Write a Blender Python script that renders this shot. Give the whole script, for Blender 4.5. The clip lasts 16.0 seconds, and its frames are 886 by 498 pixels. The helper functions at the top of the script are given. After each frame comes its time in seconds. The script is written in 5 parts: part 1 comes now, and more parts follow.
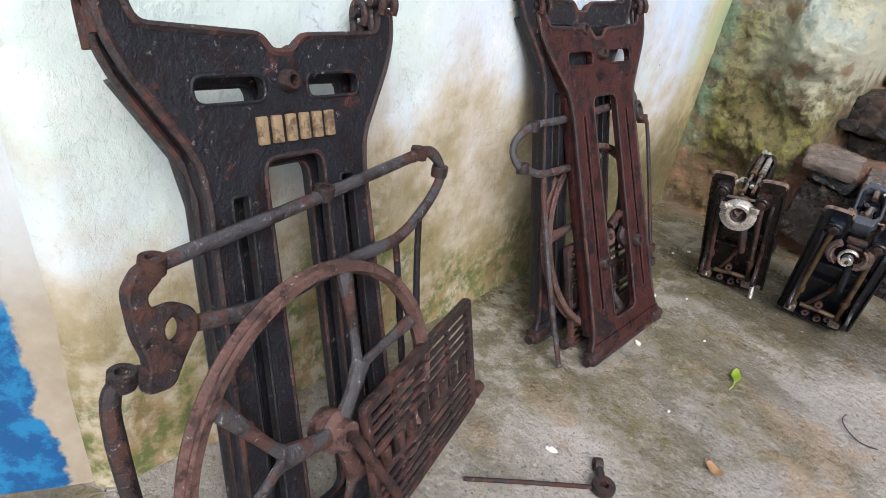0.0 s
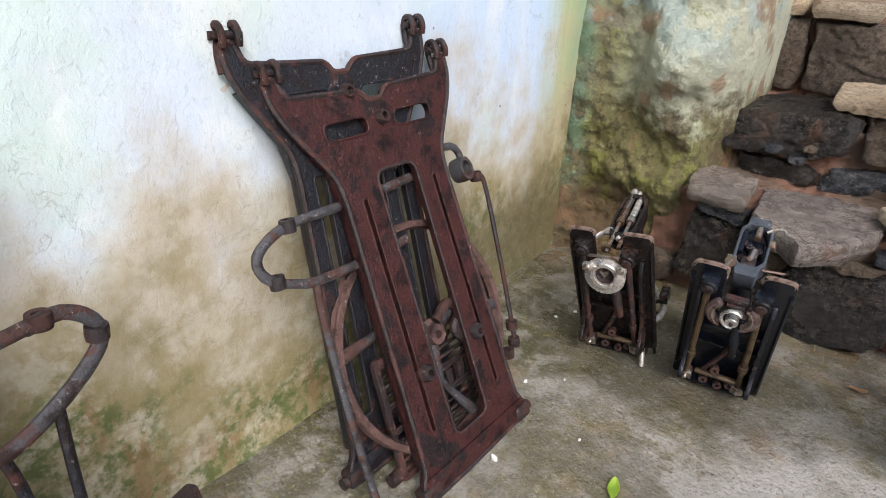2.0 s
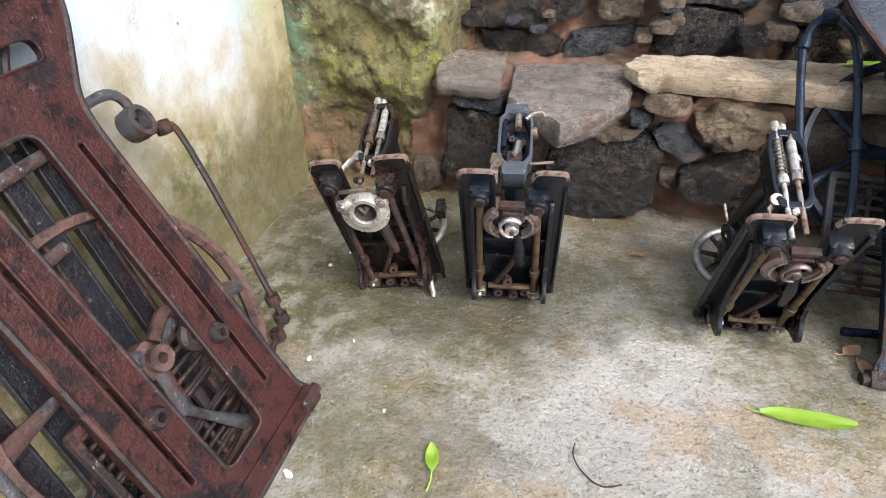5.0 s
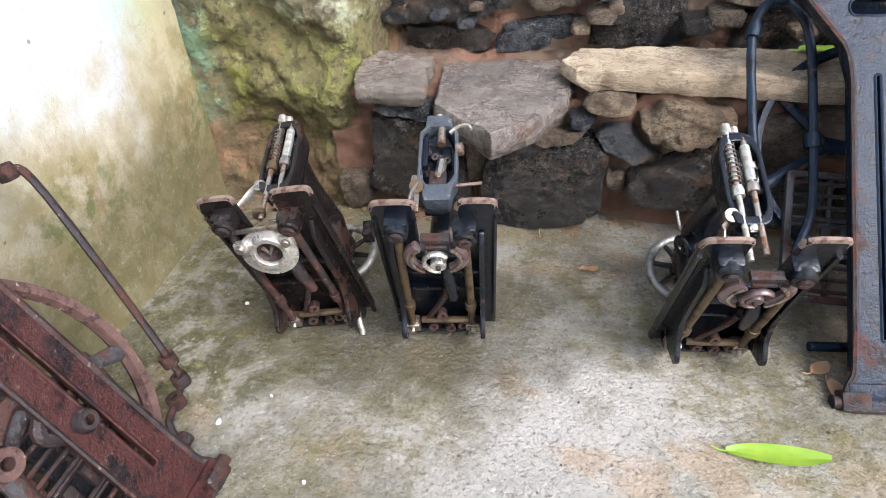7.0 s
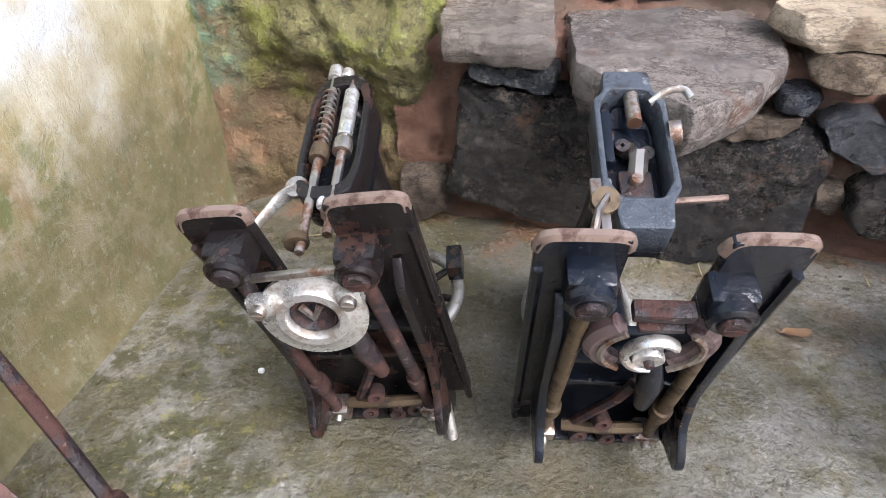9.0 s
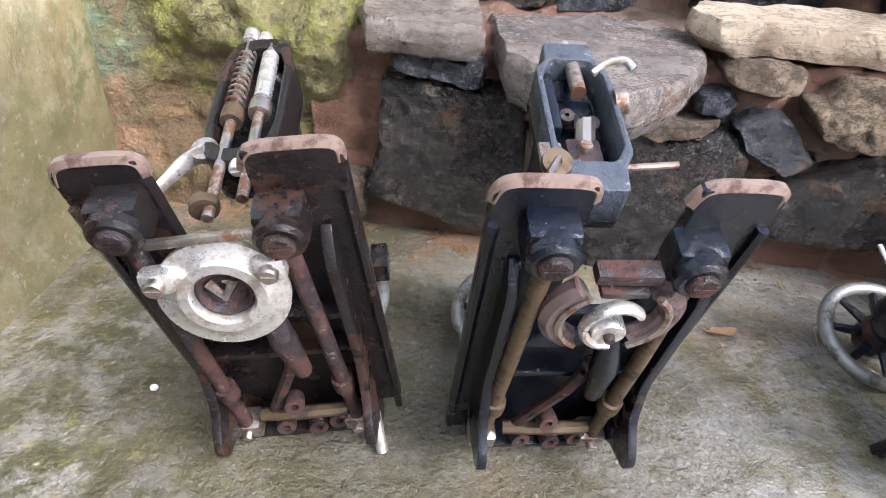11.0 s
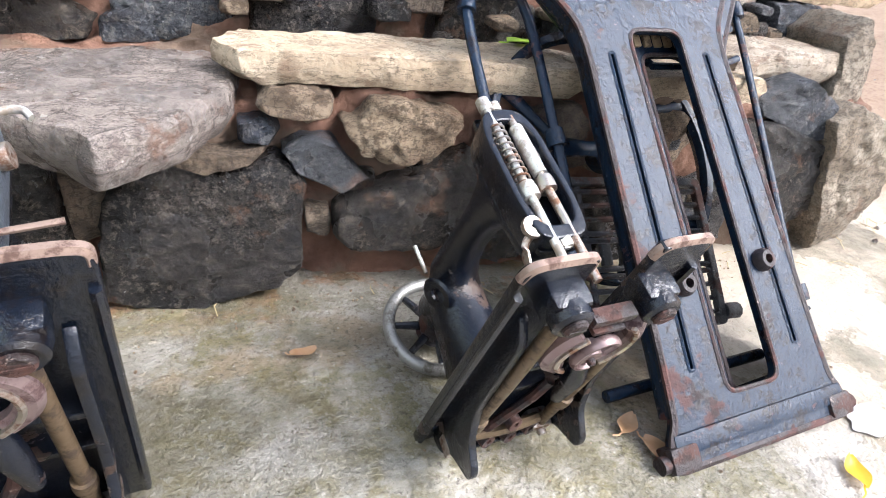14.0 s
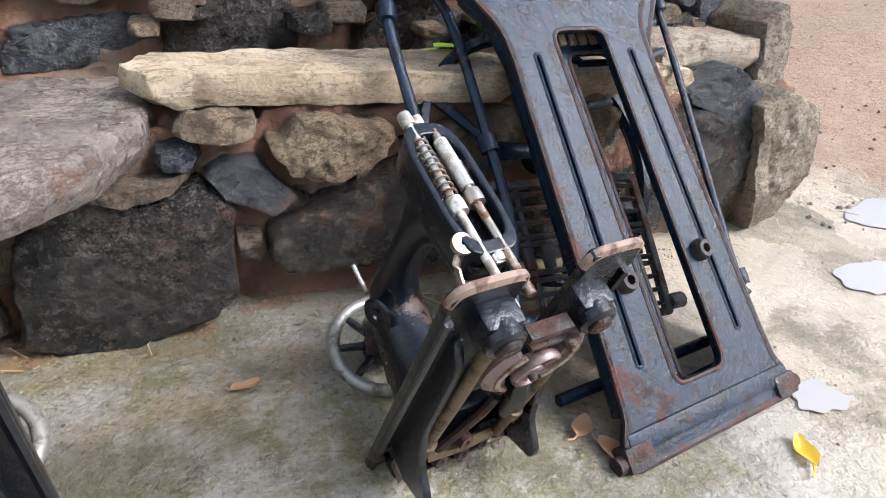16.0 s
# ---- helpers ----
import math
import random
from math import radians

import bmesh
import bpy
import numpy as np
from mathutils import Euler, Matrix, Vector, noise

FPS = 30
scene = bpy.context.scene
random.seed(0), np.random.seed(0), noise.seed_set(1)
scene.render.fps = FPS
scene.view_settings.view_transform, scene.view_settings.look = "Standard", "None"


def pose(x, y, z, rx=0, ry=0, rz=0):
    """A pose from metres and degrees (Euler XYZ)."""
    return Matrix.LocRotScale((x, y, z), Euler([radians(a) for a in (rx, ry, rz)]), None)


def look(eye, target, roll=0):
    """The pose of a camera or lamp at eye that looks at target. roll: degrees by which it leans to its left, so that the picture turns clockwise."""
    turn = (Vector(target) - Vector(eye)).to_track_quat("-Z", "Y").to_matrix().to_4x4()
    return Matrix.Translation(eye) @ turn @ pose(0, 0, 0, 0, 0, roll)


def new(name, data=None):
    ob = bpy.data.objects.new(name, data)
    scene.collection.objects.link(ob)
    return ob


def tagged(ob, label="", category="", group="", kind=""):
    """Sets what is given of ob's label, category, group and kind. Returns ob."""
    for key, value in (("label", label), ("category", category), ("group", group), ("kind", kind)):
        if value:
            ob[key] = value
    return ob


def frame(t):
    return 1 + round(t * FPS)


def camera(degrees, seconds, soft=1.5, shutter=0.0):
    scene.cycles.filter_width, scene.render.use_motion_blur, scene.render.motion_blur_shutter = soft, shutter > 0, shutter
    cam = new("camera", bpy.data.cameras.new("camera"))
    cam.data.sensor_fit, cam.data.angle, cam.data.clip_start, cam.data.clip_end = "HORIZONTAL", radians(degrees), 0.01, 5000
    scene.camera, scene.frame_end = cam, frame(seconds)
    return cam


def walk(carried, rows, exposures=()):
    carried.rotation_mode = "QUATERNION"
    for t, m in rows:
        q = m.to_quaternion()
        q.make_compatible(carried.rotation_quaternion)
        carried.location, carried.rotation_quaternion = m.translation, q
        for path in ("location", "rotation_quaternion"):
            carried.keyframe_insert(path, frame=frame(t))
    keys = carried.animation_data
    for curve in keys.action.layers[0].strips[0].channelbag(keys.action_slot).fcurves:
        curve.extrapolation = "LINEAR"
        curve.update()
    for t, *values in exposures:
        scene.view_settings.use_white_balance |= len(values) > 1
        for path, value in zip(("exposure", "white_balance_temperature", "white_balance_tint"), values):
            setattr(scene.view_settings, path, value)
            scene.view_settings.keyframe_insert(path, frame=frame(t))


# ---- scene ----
cam = camera(72.9, 16.0, soft=0.7)
PATH = [
    (0, (0.719, -0.138, 0.867), (-0.376, 1.178, -0.166), 8.6),
    (0.5, (0.73, -0.119, 0.905), (-0.414, 1.221, -0.04), 5.4),
    (1, (0.763, 0.075, 0.911), (-0.395, 1.413, -0.021), -3.6),
    (1.5, (0.78, 0.271, 0.923), (-0.384, 1.608, -0.004), -0.0),
    (2, (0.78, 0.341, 0.897), (-0.299, 1.726, -0.061), 1.9),
    (2.5, (0.784, 0.364, 0.893), (-0.263, 1.762, -0.081), 1.4),
    (3, (0.766, 0.384, 0.904), (-0.258, 1.808, -0.056), 0.6),
    (3.5, (0.72, 0.428, 0.922), (-0.31, 1.884, 0.016), 0.5),
    (4, (0.716, 0.484, 0.876), (-0.092, 1.984, -0.171), -0.3),
    (4.5, (0.745, 0.543, 0.862), (0.125, 2.098, -0.232), -0.6),
    (5, (0.749, 0.609, 0.825), (0.311, 2.146, -0.378), -1.5),
    (5.2, (0.737, 0.633, 0.806), (0.382, 2.166, -0.429), -0.8),
    (7.3, (0.788, 0.834, 0.803), (0.452, 2.362, -0.443), -3.1),
    (7.5, (0.786, 0.881, 0.777), (0.403, 2.35, -0.525), -2.6),
    (8, (0.691, 0.963, 0.745), (0.294, 2.282, -0.704), -3.8),
    (8.5, (0.564, 1.074, 0.663), (0.343, 2.436, -0.785), -0.5),
    (8.7, (0.556, 1.111, 0.624), (0.217, 2.575, -0.696), -1.6),
    (10.8, (0.506, 1.119, 0.502), (0.39, 2.785, -0.599), 4.9),
    (11, (0.527, 1.122, 0.501), (0.477, 2.783, -0.613), 5.1),
    (11.5, (0.588, 1.139, 0.502), (0.672, 2.789, -0.625), 4.6),
    (12, (0.631, 1.135, 0.506), (0.836, 2.779, -0.615), 5.5),
    (12.5, (0.677, 1.123, 0.523), (1.043, 2.771, -0.55), 6.8),
    (13, (0.695, 1.108, 0.534), (1.087, 2.764, -0.516), 5.7),
    (13.5, (0.733, 1.107, 0.532), (1.26, 2.725, -0.519), 6.5),
    (14, (0.786, 1.118, 0.541), (1.479, 2.707, -0.456), 8.7),
    (14.5, (0.822, 1.131, 0.561), (1.656, 2.709, -0.343), 9.7),
    (15, (0.833, 1.132, 0.581), (1.743, 2.715, -0.236), 10.1),
    (15.5, (0.824, 1.134, 0.562), (1.707, 2.688, -0.335), 9.0),
    (16, (0.818, 1.132, 0.551), (1.636, 2.67, -0.431), 6.2),
]
EXPOSURES = [(0, 0.45, 6250, 14), (3.5, 0.36, 6250, 11), (5, 1.05, 6150, 10), (7.5, 1.15, 5950, 12), (11, 1.55, 5800, 15), (12, 1.95, 5950, 13), (13.5, 1.95, 5950, 12), (14.5, 1.55, 5950, 12), (16, 1.3, 5950, 11)]
walk(cam, [(t, look(eye, target, roll)) for t, eye, target, roll in PATH], EXPOSURES)
# ---------- world and light: overcast day, open yard to the south-east ----------
world = bpy.data.worlds.new("world")
scene.world = world
world.use_nodes = True
wn, wl = world.node_tree.nodes, world.node_tree.links
sky = wn.new("ShaderNodeTexSky")
sky.sky_type, sky.sun_disc = "NISHITA", False
sky.sun_elevation, sky.sun_rotation = radians(45), radians(126)
sky.dust_density, sky.air_density = 4.0, 1.0
pale = wn.new("ShaderNodeHueSaturation")
pale.inputs["Saturation"].default_value = 0.62
wl.new(sky.outputs[0], pale.inputs["Color"])
wl.new(pale.outputs[0], wn["Background"].inputs["Color"])
wn["Background"].inputs["Strength"].default_value = 0.15
sun = new("sun", bpy.data.lights.new("sun", "SUN"))
sun.data.energy, sun.data.angle, sun.data.color = 1.9, radians(28), (1.0, 0.975, 0.94)
sun.matrix_world = look((4.0, -1.4, 4.6), (0.4, 1.2, 0))


# ---------- materials ----------
def material(name):
    m = bpy.data.materials.new(name)
    m.use_nodes = True
    return m, m.node_tree.nodes, m.node_tree.links, m.node_tree.nodes["Principled BSDF"]


class Mat:
    """Small wrapper: chain noises, ramps and mixes in object or world space."""

    def __init__(self, name, space="Object"):
        self.m, self.n, self.l, self.b = material(name)
        tc = self.n.new("ShaderNodeTexCoord")
        if space == "World":
            geo = self.n.new("ShaderNodeNewGeometry")
            self.co = geo.outputs["Position"]
        else:
            self.co = tc.outputs["Object"]

    def noise(self, scale, detail=5, rough=0.6, stretch=None, distortion=0.0):
        t = self.n.new("ShaderNodeTexNoise")
        t.inputs["Scale"].default_value, t.inputs["Detail"].default_value = scale, detail
        t.inputs["Roughness"].default_value, t.inputs["Distortion"].default_value = rough, distortion
        src = self.co
        if stretch:
            mp = self.n.new("ShaderNodeMapping")
            mp.inputs["Scale"].default_value = stretch
            self.l.new(src, mp.inputs["Vector"])
            src = mp.outputs[0]
        self.l.new(src, t.inputs["Vector"])
        r = self.n.new("ShaderNodeMapRange")
        r.clamp = False
        r.inputs["From Min"].default_value, r.inputs["From Max"].default_value = 0.18, 0.82
        self.l.new(t.outputs["Fac"], r.inputs["Value"])
        return r.outputs[0]

    def voronoi(self, scale, feature="F1"):
        t = self.n.new("ShaderNodeTexVoronoi")
        t.feature = feature
        t.inputs["Scale"].default_value = scale
        self.l.new(self.co, t.inputs["Vector"])
        return t.outputs["Distance"]

    def ramp(self, fac, lo, hi, a=0.0, b=1.0):
        r = self.n.new("ShaderNodeMapRange")
        r.interpolation_type = "SMOOTHSTEP"
        for k, v in (("From Min", lo), ("From Max", hi), ("To Min", a), ("To Max", b)):
            r.inputs[k].default_value = v
        self.l.new(fac, r.inputs["Value"])
        return r.outputs[0]

    def math(self, op, a, b):
        t = self.n.new("ShaderNodeMath")
        t.operation = op
        for k, v in enumerate((a, b)):
            if isinstance(v, (int, float)):
                t.inputs[k].default_value = v
            else:
                self.l.new(v, t.inputs[k])
        return t.outputs[0]

    def axis(self, k):
        s = self.n.new("ShaderNodeSeparateXYZ")
        self.l.new(self.co, s.inputs[0])
        return s.outputs[k]

    def mix(self, fac, a, b):
        t = self.n.new("ShaderNodeMix")
        t.data_type = "RGBA"
        for k, v in ((0, fac), (6, a), (7, b)):
            if isinstance(v, tuple):
                t.inputs[k].default_value = (*v, 1)
            elif isinstance(v, (int, float)):
                t.inputs[k].default_value = v
            else:
                self.l.new(v, t.inputs[k])
        return t.outputs[2]

    def random(self):
        return self.n.new("ShaderNodeObjectInfo").outputs["Random"]

    def finish(self, color, rough=0.6, metal=0.0, bumps=(), specular=0.5):
        for key, v in (("Base Color", color), ("Roughness", rough), ("Metallic", metal), ("Specular IOR Level", specular)):
            if isinstance(v, tuple):
                self.b.inputs[key].default_value = (*v, 1)
            elif isinstance(v, (int, float)):
                self.b.inputs[key].default_value = v
            else:
                self.l.new(v, self.b.inputs[key])
        prev = None
        for h, strength, dist in bumps:
            bp = self.n.new("ShaderNodeBump")
            bp.inputs["Strength"].default_value, bp.inputs["Distance"].default_value = strength, dist
            self.l.new(h, bp.inputs["Height"])
            if prev:
                self.l.new(prev, bp.inputs["Normal"])
            prev = bp.outputs[0]
        if prev:
            self.l.new(prev, self.b.inputs["Normal"])
        return self.m


def wall_paint():
    k = Mat("limewashed_wall", "World")
    big = k.noise(2.2, 4)
    blot = k.noise(5.5, 6, 0.65)
    streak = k.noise(9, 5, 0.6, (1, 1, 0.12))
    fine = k.noise(60, 4)
    col = k.mix(k.ramp(big, 0.35, 0.65), (0.56, 0.67, 0.63), (0.57, 0.65, 0.73))
    col = k.mix(k.ramp(blot, 0.5, 0.72, 0, 0.55), col, (0.72, 0.75, 0.74))
    # bluer paint toward the corner, with green and yellow runs right at it
    y = k.axis(1)
    col = k.mix(k.math("MULTIPLY", k.ramp(y, 0.95, 1.6), k.ramp(streak, 0.3, 0.6, 0.2, 0.85)), col, (0.46, 0.59, 0.76))
    run = k.math("ADD", y, k.math("MULTIPLY", streak, 0.22))
    col = k.mix(k.ramp(run, 1.80, 2.00, 0, 0.85), col, (0.36, 0.42, 0.13))
    col = k.mix(k.ramp(run, 1.96, 2.06, 0, 0.7), col, (0.20, 0.33, 0.22))
    # damp, moss and mud that climbed the plaster in uneven tongues
    z = k.axis(2)
    damp = k.math("ADD", z, k.math("MULTIPLY", k.math("SUBTRACT", k.noise(3.2, 6, 0.6), 0.5), -0.75))
    damp = k.math("SUBTRACT", damp, k.ramp(y, 1.45, 1.90, 0, 0.10))
    col = k.mix(k.ramp(damp, 0.66, 0.36, 0, 0.78), col, (0.47, 0.39, 0.26))
    col = k.mix(k.math("MULTIPLY", k.ramp(damp, 0.54, 0.22), k.ramp(k.noise(11, 6, 0.7), 0.32, 0.58, 0.35, 1.0)), col, (0.26, 0.215, 0.105))
    col = k.mix(k.math("MULTIPLY", k.ramp(damp, 0.32, 0.10), k.ramp(k.noise(23, 6, 0.7), 0.4, 0.65)), col, (0.10, 0.12, 0.035))
    col = k.mix(k.math("MULTIPLY", k.ramp(damp, 0.30, 0.08), k.ramp(k.noise(17, 4, 0.7, (1, 1, 0.35)), 0.56, 0.68, 0, 0.6)), col, (0.22, 0.12, 0.05))
    # wet dark foot of the plaster towards the corner
    foot = k.math("ADD", z, k.math("MULTIPLY", k.math("SUBTRACT", k.noise(6, 6, 0.65), 0.5), 0.22))
    col = k.mix(k.math("MULTIPLY", k.ramp(foot, 0.36, 0.14, 0, 0.8), k.ramp(y, 0.85, 1.45)), col, (0.115, 0.095, 0.042))
    # chips
    col = k.mix(k.ramp(k.noise(15, 4, 0.5), 0.86, 0.88, 0, 0.7), col, (0.52, 0.44, 0.36))
    col = k.mix(k.ramp(k.voronoi(9), 0.040, 0.028, 0, 0.7), col, (0.08, 0.08, 0.08))
    flake = k.noise(16, 8, 0.72, (1, 1, 0.7))
    # hairline cracks and flake edges
    web = k.math("ABSOLUTE", k.math("SUBTRACT", k.noise(7, 6, 0.62, None, 0.6), 0.5), 0)
    line = k.math("MULTIPLY", k.ramp(web, 0.012, 0.003), k.ramp(k.noise(4, 4), 0.50, 0.64, 0, 0.35))
    col = k.mix(line, col, (0.22, 0.21, 0.16))
    col = k.mix(k.ramp(k.noise(75, 5, 0.75), 0.60, 0.78, 0, 0.35), col, (0.34, 0.35, 0.30))
    relief = k.math("SUBTRACT", flake, k.math("MULTIPLY", line, 0.5))
    return k.finish(col, 0.75, 0, ((relief, 0.42, 0.007), (k.ramp(k.noise(21, 6, 0.7, (1, 1, 0.6)), 0.48, 0.53), 0.35, 0.0018), (fine, 0.4, 0.002), (k.noise(130, 4, 0.7), 0.35, 0.0012), (k.noise(3, 3), 0.4, 0.02)))


def blue_wall():
    k = Mat("blue_jamb_paint", "World")
    z = k.math("ADD", k.axis(2), k.math("MULTIPLY", k.noise(9, 5), 0.12))
    y = k.math("ADD", k.axis(1), k.math("MULTIPLY", k.noise(12, 5), 0.05))
    blue = k.mix(k.ramp(k.noise(14, 6, 0.7), 0.45, 0.62), (0.004, 0.075, 0.22), (0.012, 0.17, 0.36))
    beige = k.mix(k.noise(20, 5), (0.27, 0.225, 0.155), (0.42, 0.375, 0.30))
    low = k.math("MULTIPLY", k.ramp(z, 0.44, 0.40), k.ramp(k.math("ADD", y, k.math("MULTIPLY", z, 0.03)), -0.004, -0.012))
    beige = k.mix(k.ramp(z, 0.36, 0.60), beige, (0.50, 0.555, 0.57))
    col = k.mix(low, beige, blue)
    return k.finish(col, 0.6, 0, ((k.noise(18, 7, 0.7), 0.5, 0.006),))


def ground_mat():
    k = Mat("wet_concrete_and_red_earth", "World")
    big, mid, fine = k.noise(1.6, 5), k.noise(5.5, 7, 0.62), k.noise(70, 5, 0.7)
    col = k.mix(k.ramp(big, 0.35, 0.65), (0.365, 0.34, 0.305), (0.49, 0.46, 0.42))
    col = k.mix(k.ramp(mid, 0.50, 0.66, 0, 0.7), col, (0.27, 0.245, 0.19))
    col = k.mix(k.ramp(k.noise(38, 6, 0.75), 0.50, 0.66, 0, 0.5), col, (0.50, 0.47, 0.41))
    col = k.mix(k.ramp(k.noise(4.3, 6, 0.6), 0.56, 0.68, 0, 0.55), col, (0.40, 0.27, 0.15))
    x, y = k.axis(0), k.axis(1)
    # moss and damp dirt towards the foot of both walls
    nearwall = k.math("ADD", x, k.math("MULTIPLY", k.math("SUBTRACT", k.noise(3.4, 6), 0.5), 0.9))
    mossy = k.math("MULTIPLY", k.ramp(nearwall, 0.62, 0.18), k.ramp(y, 0.15, 1.0, 0.2, 1.0))
    col = k.mix(k.math("MULTIPLY", mossy, k.ramp(k.noise(19, 6, 0.7), 0.36, 0.60, 0.30, 0.95)), col, (0.085, 0.080, 0.028))
    col = k.mix(k.math("MULTIPLY", mossy, k.ramp(k.noise(48, 4, 0.7), 0.60, 0.74, 0, 0.6)), col, (0.30, 0.27, 0.07))
    back = k.math("ADD", y, k.math("MULTIPLY", k.math("SUBTRACT", k.noise(5, 6), 0.5), 0.35))
    col = k.mix(k.ramp(back, 1.66, 1.92, 0, 0.65), col, (0.15, 0.13, 0.085))
    col = k.mix(k.math("MULTIPLY", k.ramp(back, 1.80, 1.92), k.ramp(k.noise(14, 5), 0.45, 0.6, 0, 0.85)), col, (0.31, 0.15, 0.075))
    # olive film of algae in loose patches over the wet yard
    algae = k.math("MULTIPLY", k.ramp(k.noise(2.9, 6, 0.65), 0.46, 0.64), k.ramp(k.noise(31, 6, 0.75), 0.36, 0.62, 0.25, 0.8))
    col = k.mix(k.math("MULTIPLY", algae, k.ramp(x, 2.0, 1.5)), col, (0.185, 0.155, 0.058))
    # grit and pale specks
    col = k.mix(k.ramp(k.voronoi(55), 0.14, 0.10, 0, 0.45), col, (0.60, 0.56, 0.48))
    col = k.mix(k.ramp(k.noise(120, 5, 0.78), 0.56, 0.70, 0, 0.7), col, (0.10, 0.085, 0.062))
    col = k.mix(k.ramp(k.noise(85, 5, 0.78), 0.66, 0.78, 0, 0.5), col, (0.58, 0.55, 0.49))
    col = k.mix(k.ramp(k.noise(210, 4, 0.75), 0.68, 0.80, 0, 0.5), col, (0.64, 0.62, 0.57))
    # paler cement strip to the east, then red earth
    col = k.mix(k.ramp(k.math("ADD", x, k.math("MULTIPLY", big, 0.3)), 1.45, 1.85, 0, 0.8), col, (0.55, 0.47, 0.36))
    edge = k.math("ADD", x, k.math("MULTIPLY", k.math("SUBTRACT", k.noise(2.2, 6), 0.5), 0.7))
    earth = k.mix(k.noise(7, 7, 0.7), (0.26, 0.165, 0.105), (0.38, 0.275, 0.19))
    earth = k.mix(k.ramp(k.noise(55, 4, 0.8), 0.5, 0.7, 0, 0.6), earth, (0.20, 0.12, 0.08))
    far = k.ramp(edge, 2.35, 2.75)
    col = k.mix(far, col, earth)
    wet = k.ramp(k.noise(2.7, 5, 0.6), 0.42, 0.60)
    damp = k.math("MULTIPLY", wet, k.ramp(k.noise(6.5, 6, 0.65), 0.35, 0.7, 0.15, 0.75))
    col = k.mix(k.math("MULTIPLY", damp, k.math("SUBTRACT", 1.0, far)), col, (0.15, 0.135, 0.09))
    # wet concrete round the upended heads, their contact shade painted into its dark tone
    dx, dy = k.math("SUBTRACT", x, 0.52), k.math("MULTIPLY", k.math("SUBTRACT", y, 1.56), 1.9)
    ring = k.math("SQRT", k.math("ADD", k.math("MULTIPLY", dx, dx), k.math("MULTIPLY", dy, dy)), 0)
    soak_shade = k.ramp(k.math("ADD", ring, k.math("MULTIPLY", k.math("SUBTRACT", k.noise(7, 6, 0.65), 0.5), 0.4)), 0.47, 0.24, 0, 0.70)
    col = k.mix(soak_shade, col, (0.075, 0.066, 0.036))
    wet = k.math("MAXIMUM", wet, soak_shade)
    rough = k.math("ADD", k.math("MULTIPLY", wet, -0.33), k.math("ADD", k.math("MULTIPLY", fine, 0.22), 0.36))
    rough = k.math("MAXIMUM", rough, k.math("MULTIPLY", far, 0.8))
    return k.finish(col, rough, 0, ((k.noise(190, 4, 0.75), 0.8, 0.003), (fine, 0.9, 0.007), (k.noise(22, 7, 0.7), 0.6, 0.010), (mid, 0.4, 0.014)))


def stone_mat(name, a, b, c, rough=0.75, depth=0.01, fine=45, wet=False, grit=0.7):
    k = Mat(name, "World")
    rnd = k.random()
    n1, n2 = k.noise(7, 6, 0.65), k.noise(fine, 6, 0.72)
    col = k.mix(k.ramp(n1, 0.35, 0.65), a, b)
    col = k.mix(k.ramp(n2, 0.54, 0.64, 0, 0.8), col, c)
    strata = k.noise(26, 7, 0.72, (0.7, 1, 2.2))
    col = k.mix(k.ramp(k.math("ABSOLUTE", k.math("SUBTRACT", strata, 0.5), 0), 0.035, 0.008, 0, 0.7), col, tuple(0.3 * v for v in a))
    col = k.mix(k.ramp(k.noise(110, 5, 0.78), 0.50, 0.64, 0, grit), col, tuple(0.35 * v for v in a))
    col = k.mix(k.ramp(k.noise(160, 4, 0.75), 0.62, 0.76, 0, grit * 0.6), col, tuple(min(0.85, 1.9 * v) for v in c))
    tint = k.mix(rnd, (0.80, 0.80, 0.84), (1.2, 1.14, 1.04))
    t = k.n.new("ShaderNodeMix")
    t.data_type, t.blend_type = "RGBA", "MULTIPLY"
    t.inputs[0].default_value = 1.0
    k.l.new(col, t.inputs[6]), k.l.new(tint, t.inputs[7])
    # rusty mud rubbed onto the faces
    col = k.mix(k.ramp(k.noise(13, 6, 0.7), 0.60, 0.76, 0, 0.45), t.outputs[2], (0.22, 0.11, 0.06))
    r = k.ramp(k.noise(9, 5), 0.4, 0.65, rough - 0.28, rough) if wet else rough
    return k.finish(col, r, 0, ((strata, 0.9, depth * 1.2), (k.noise(150, 4, 0.75), 1.0, 0.005), (n2, 1.0, depth * 1.1), (k.noise(20, 8, 0.75), 0.9, depth * 0.9)))


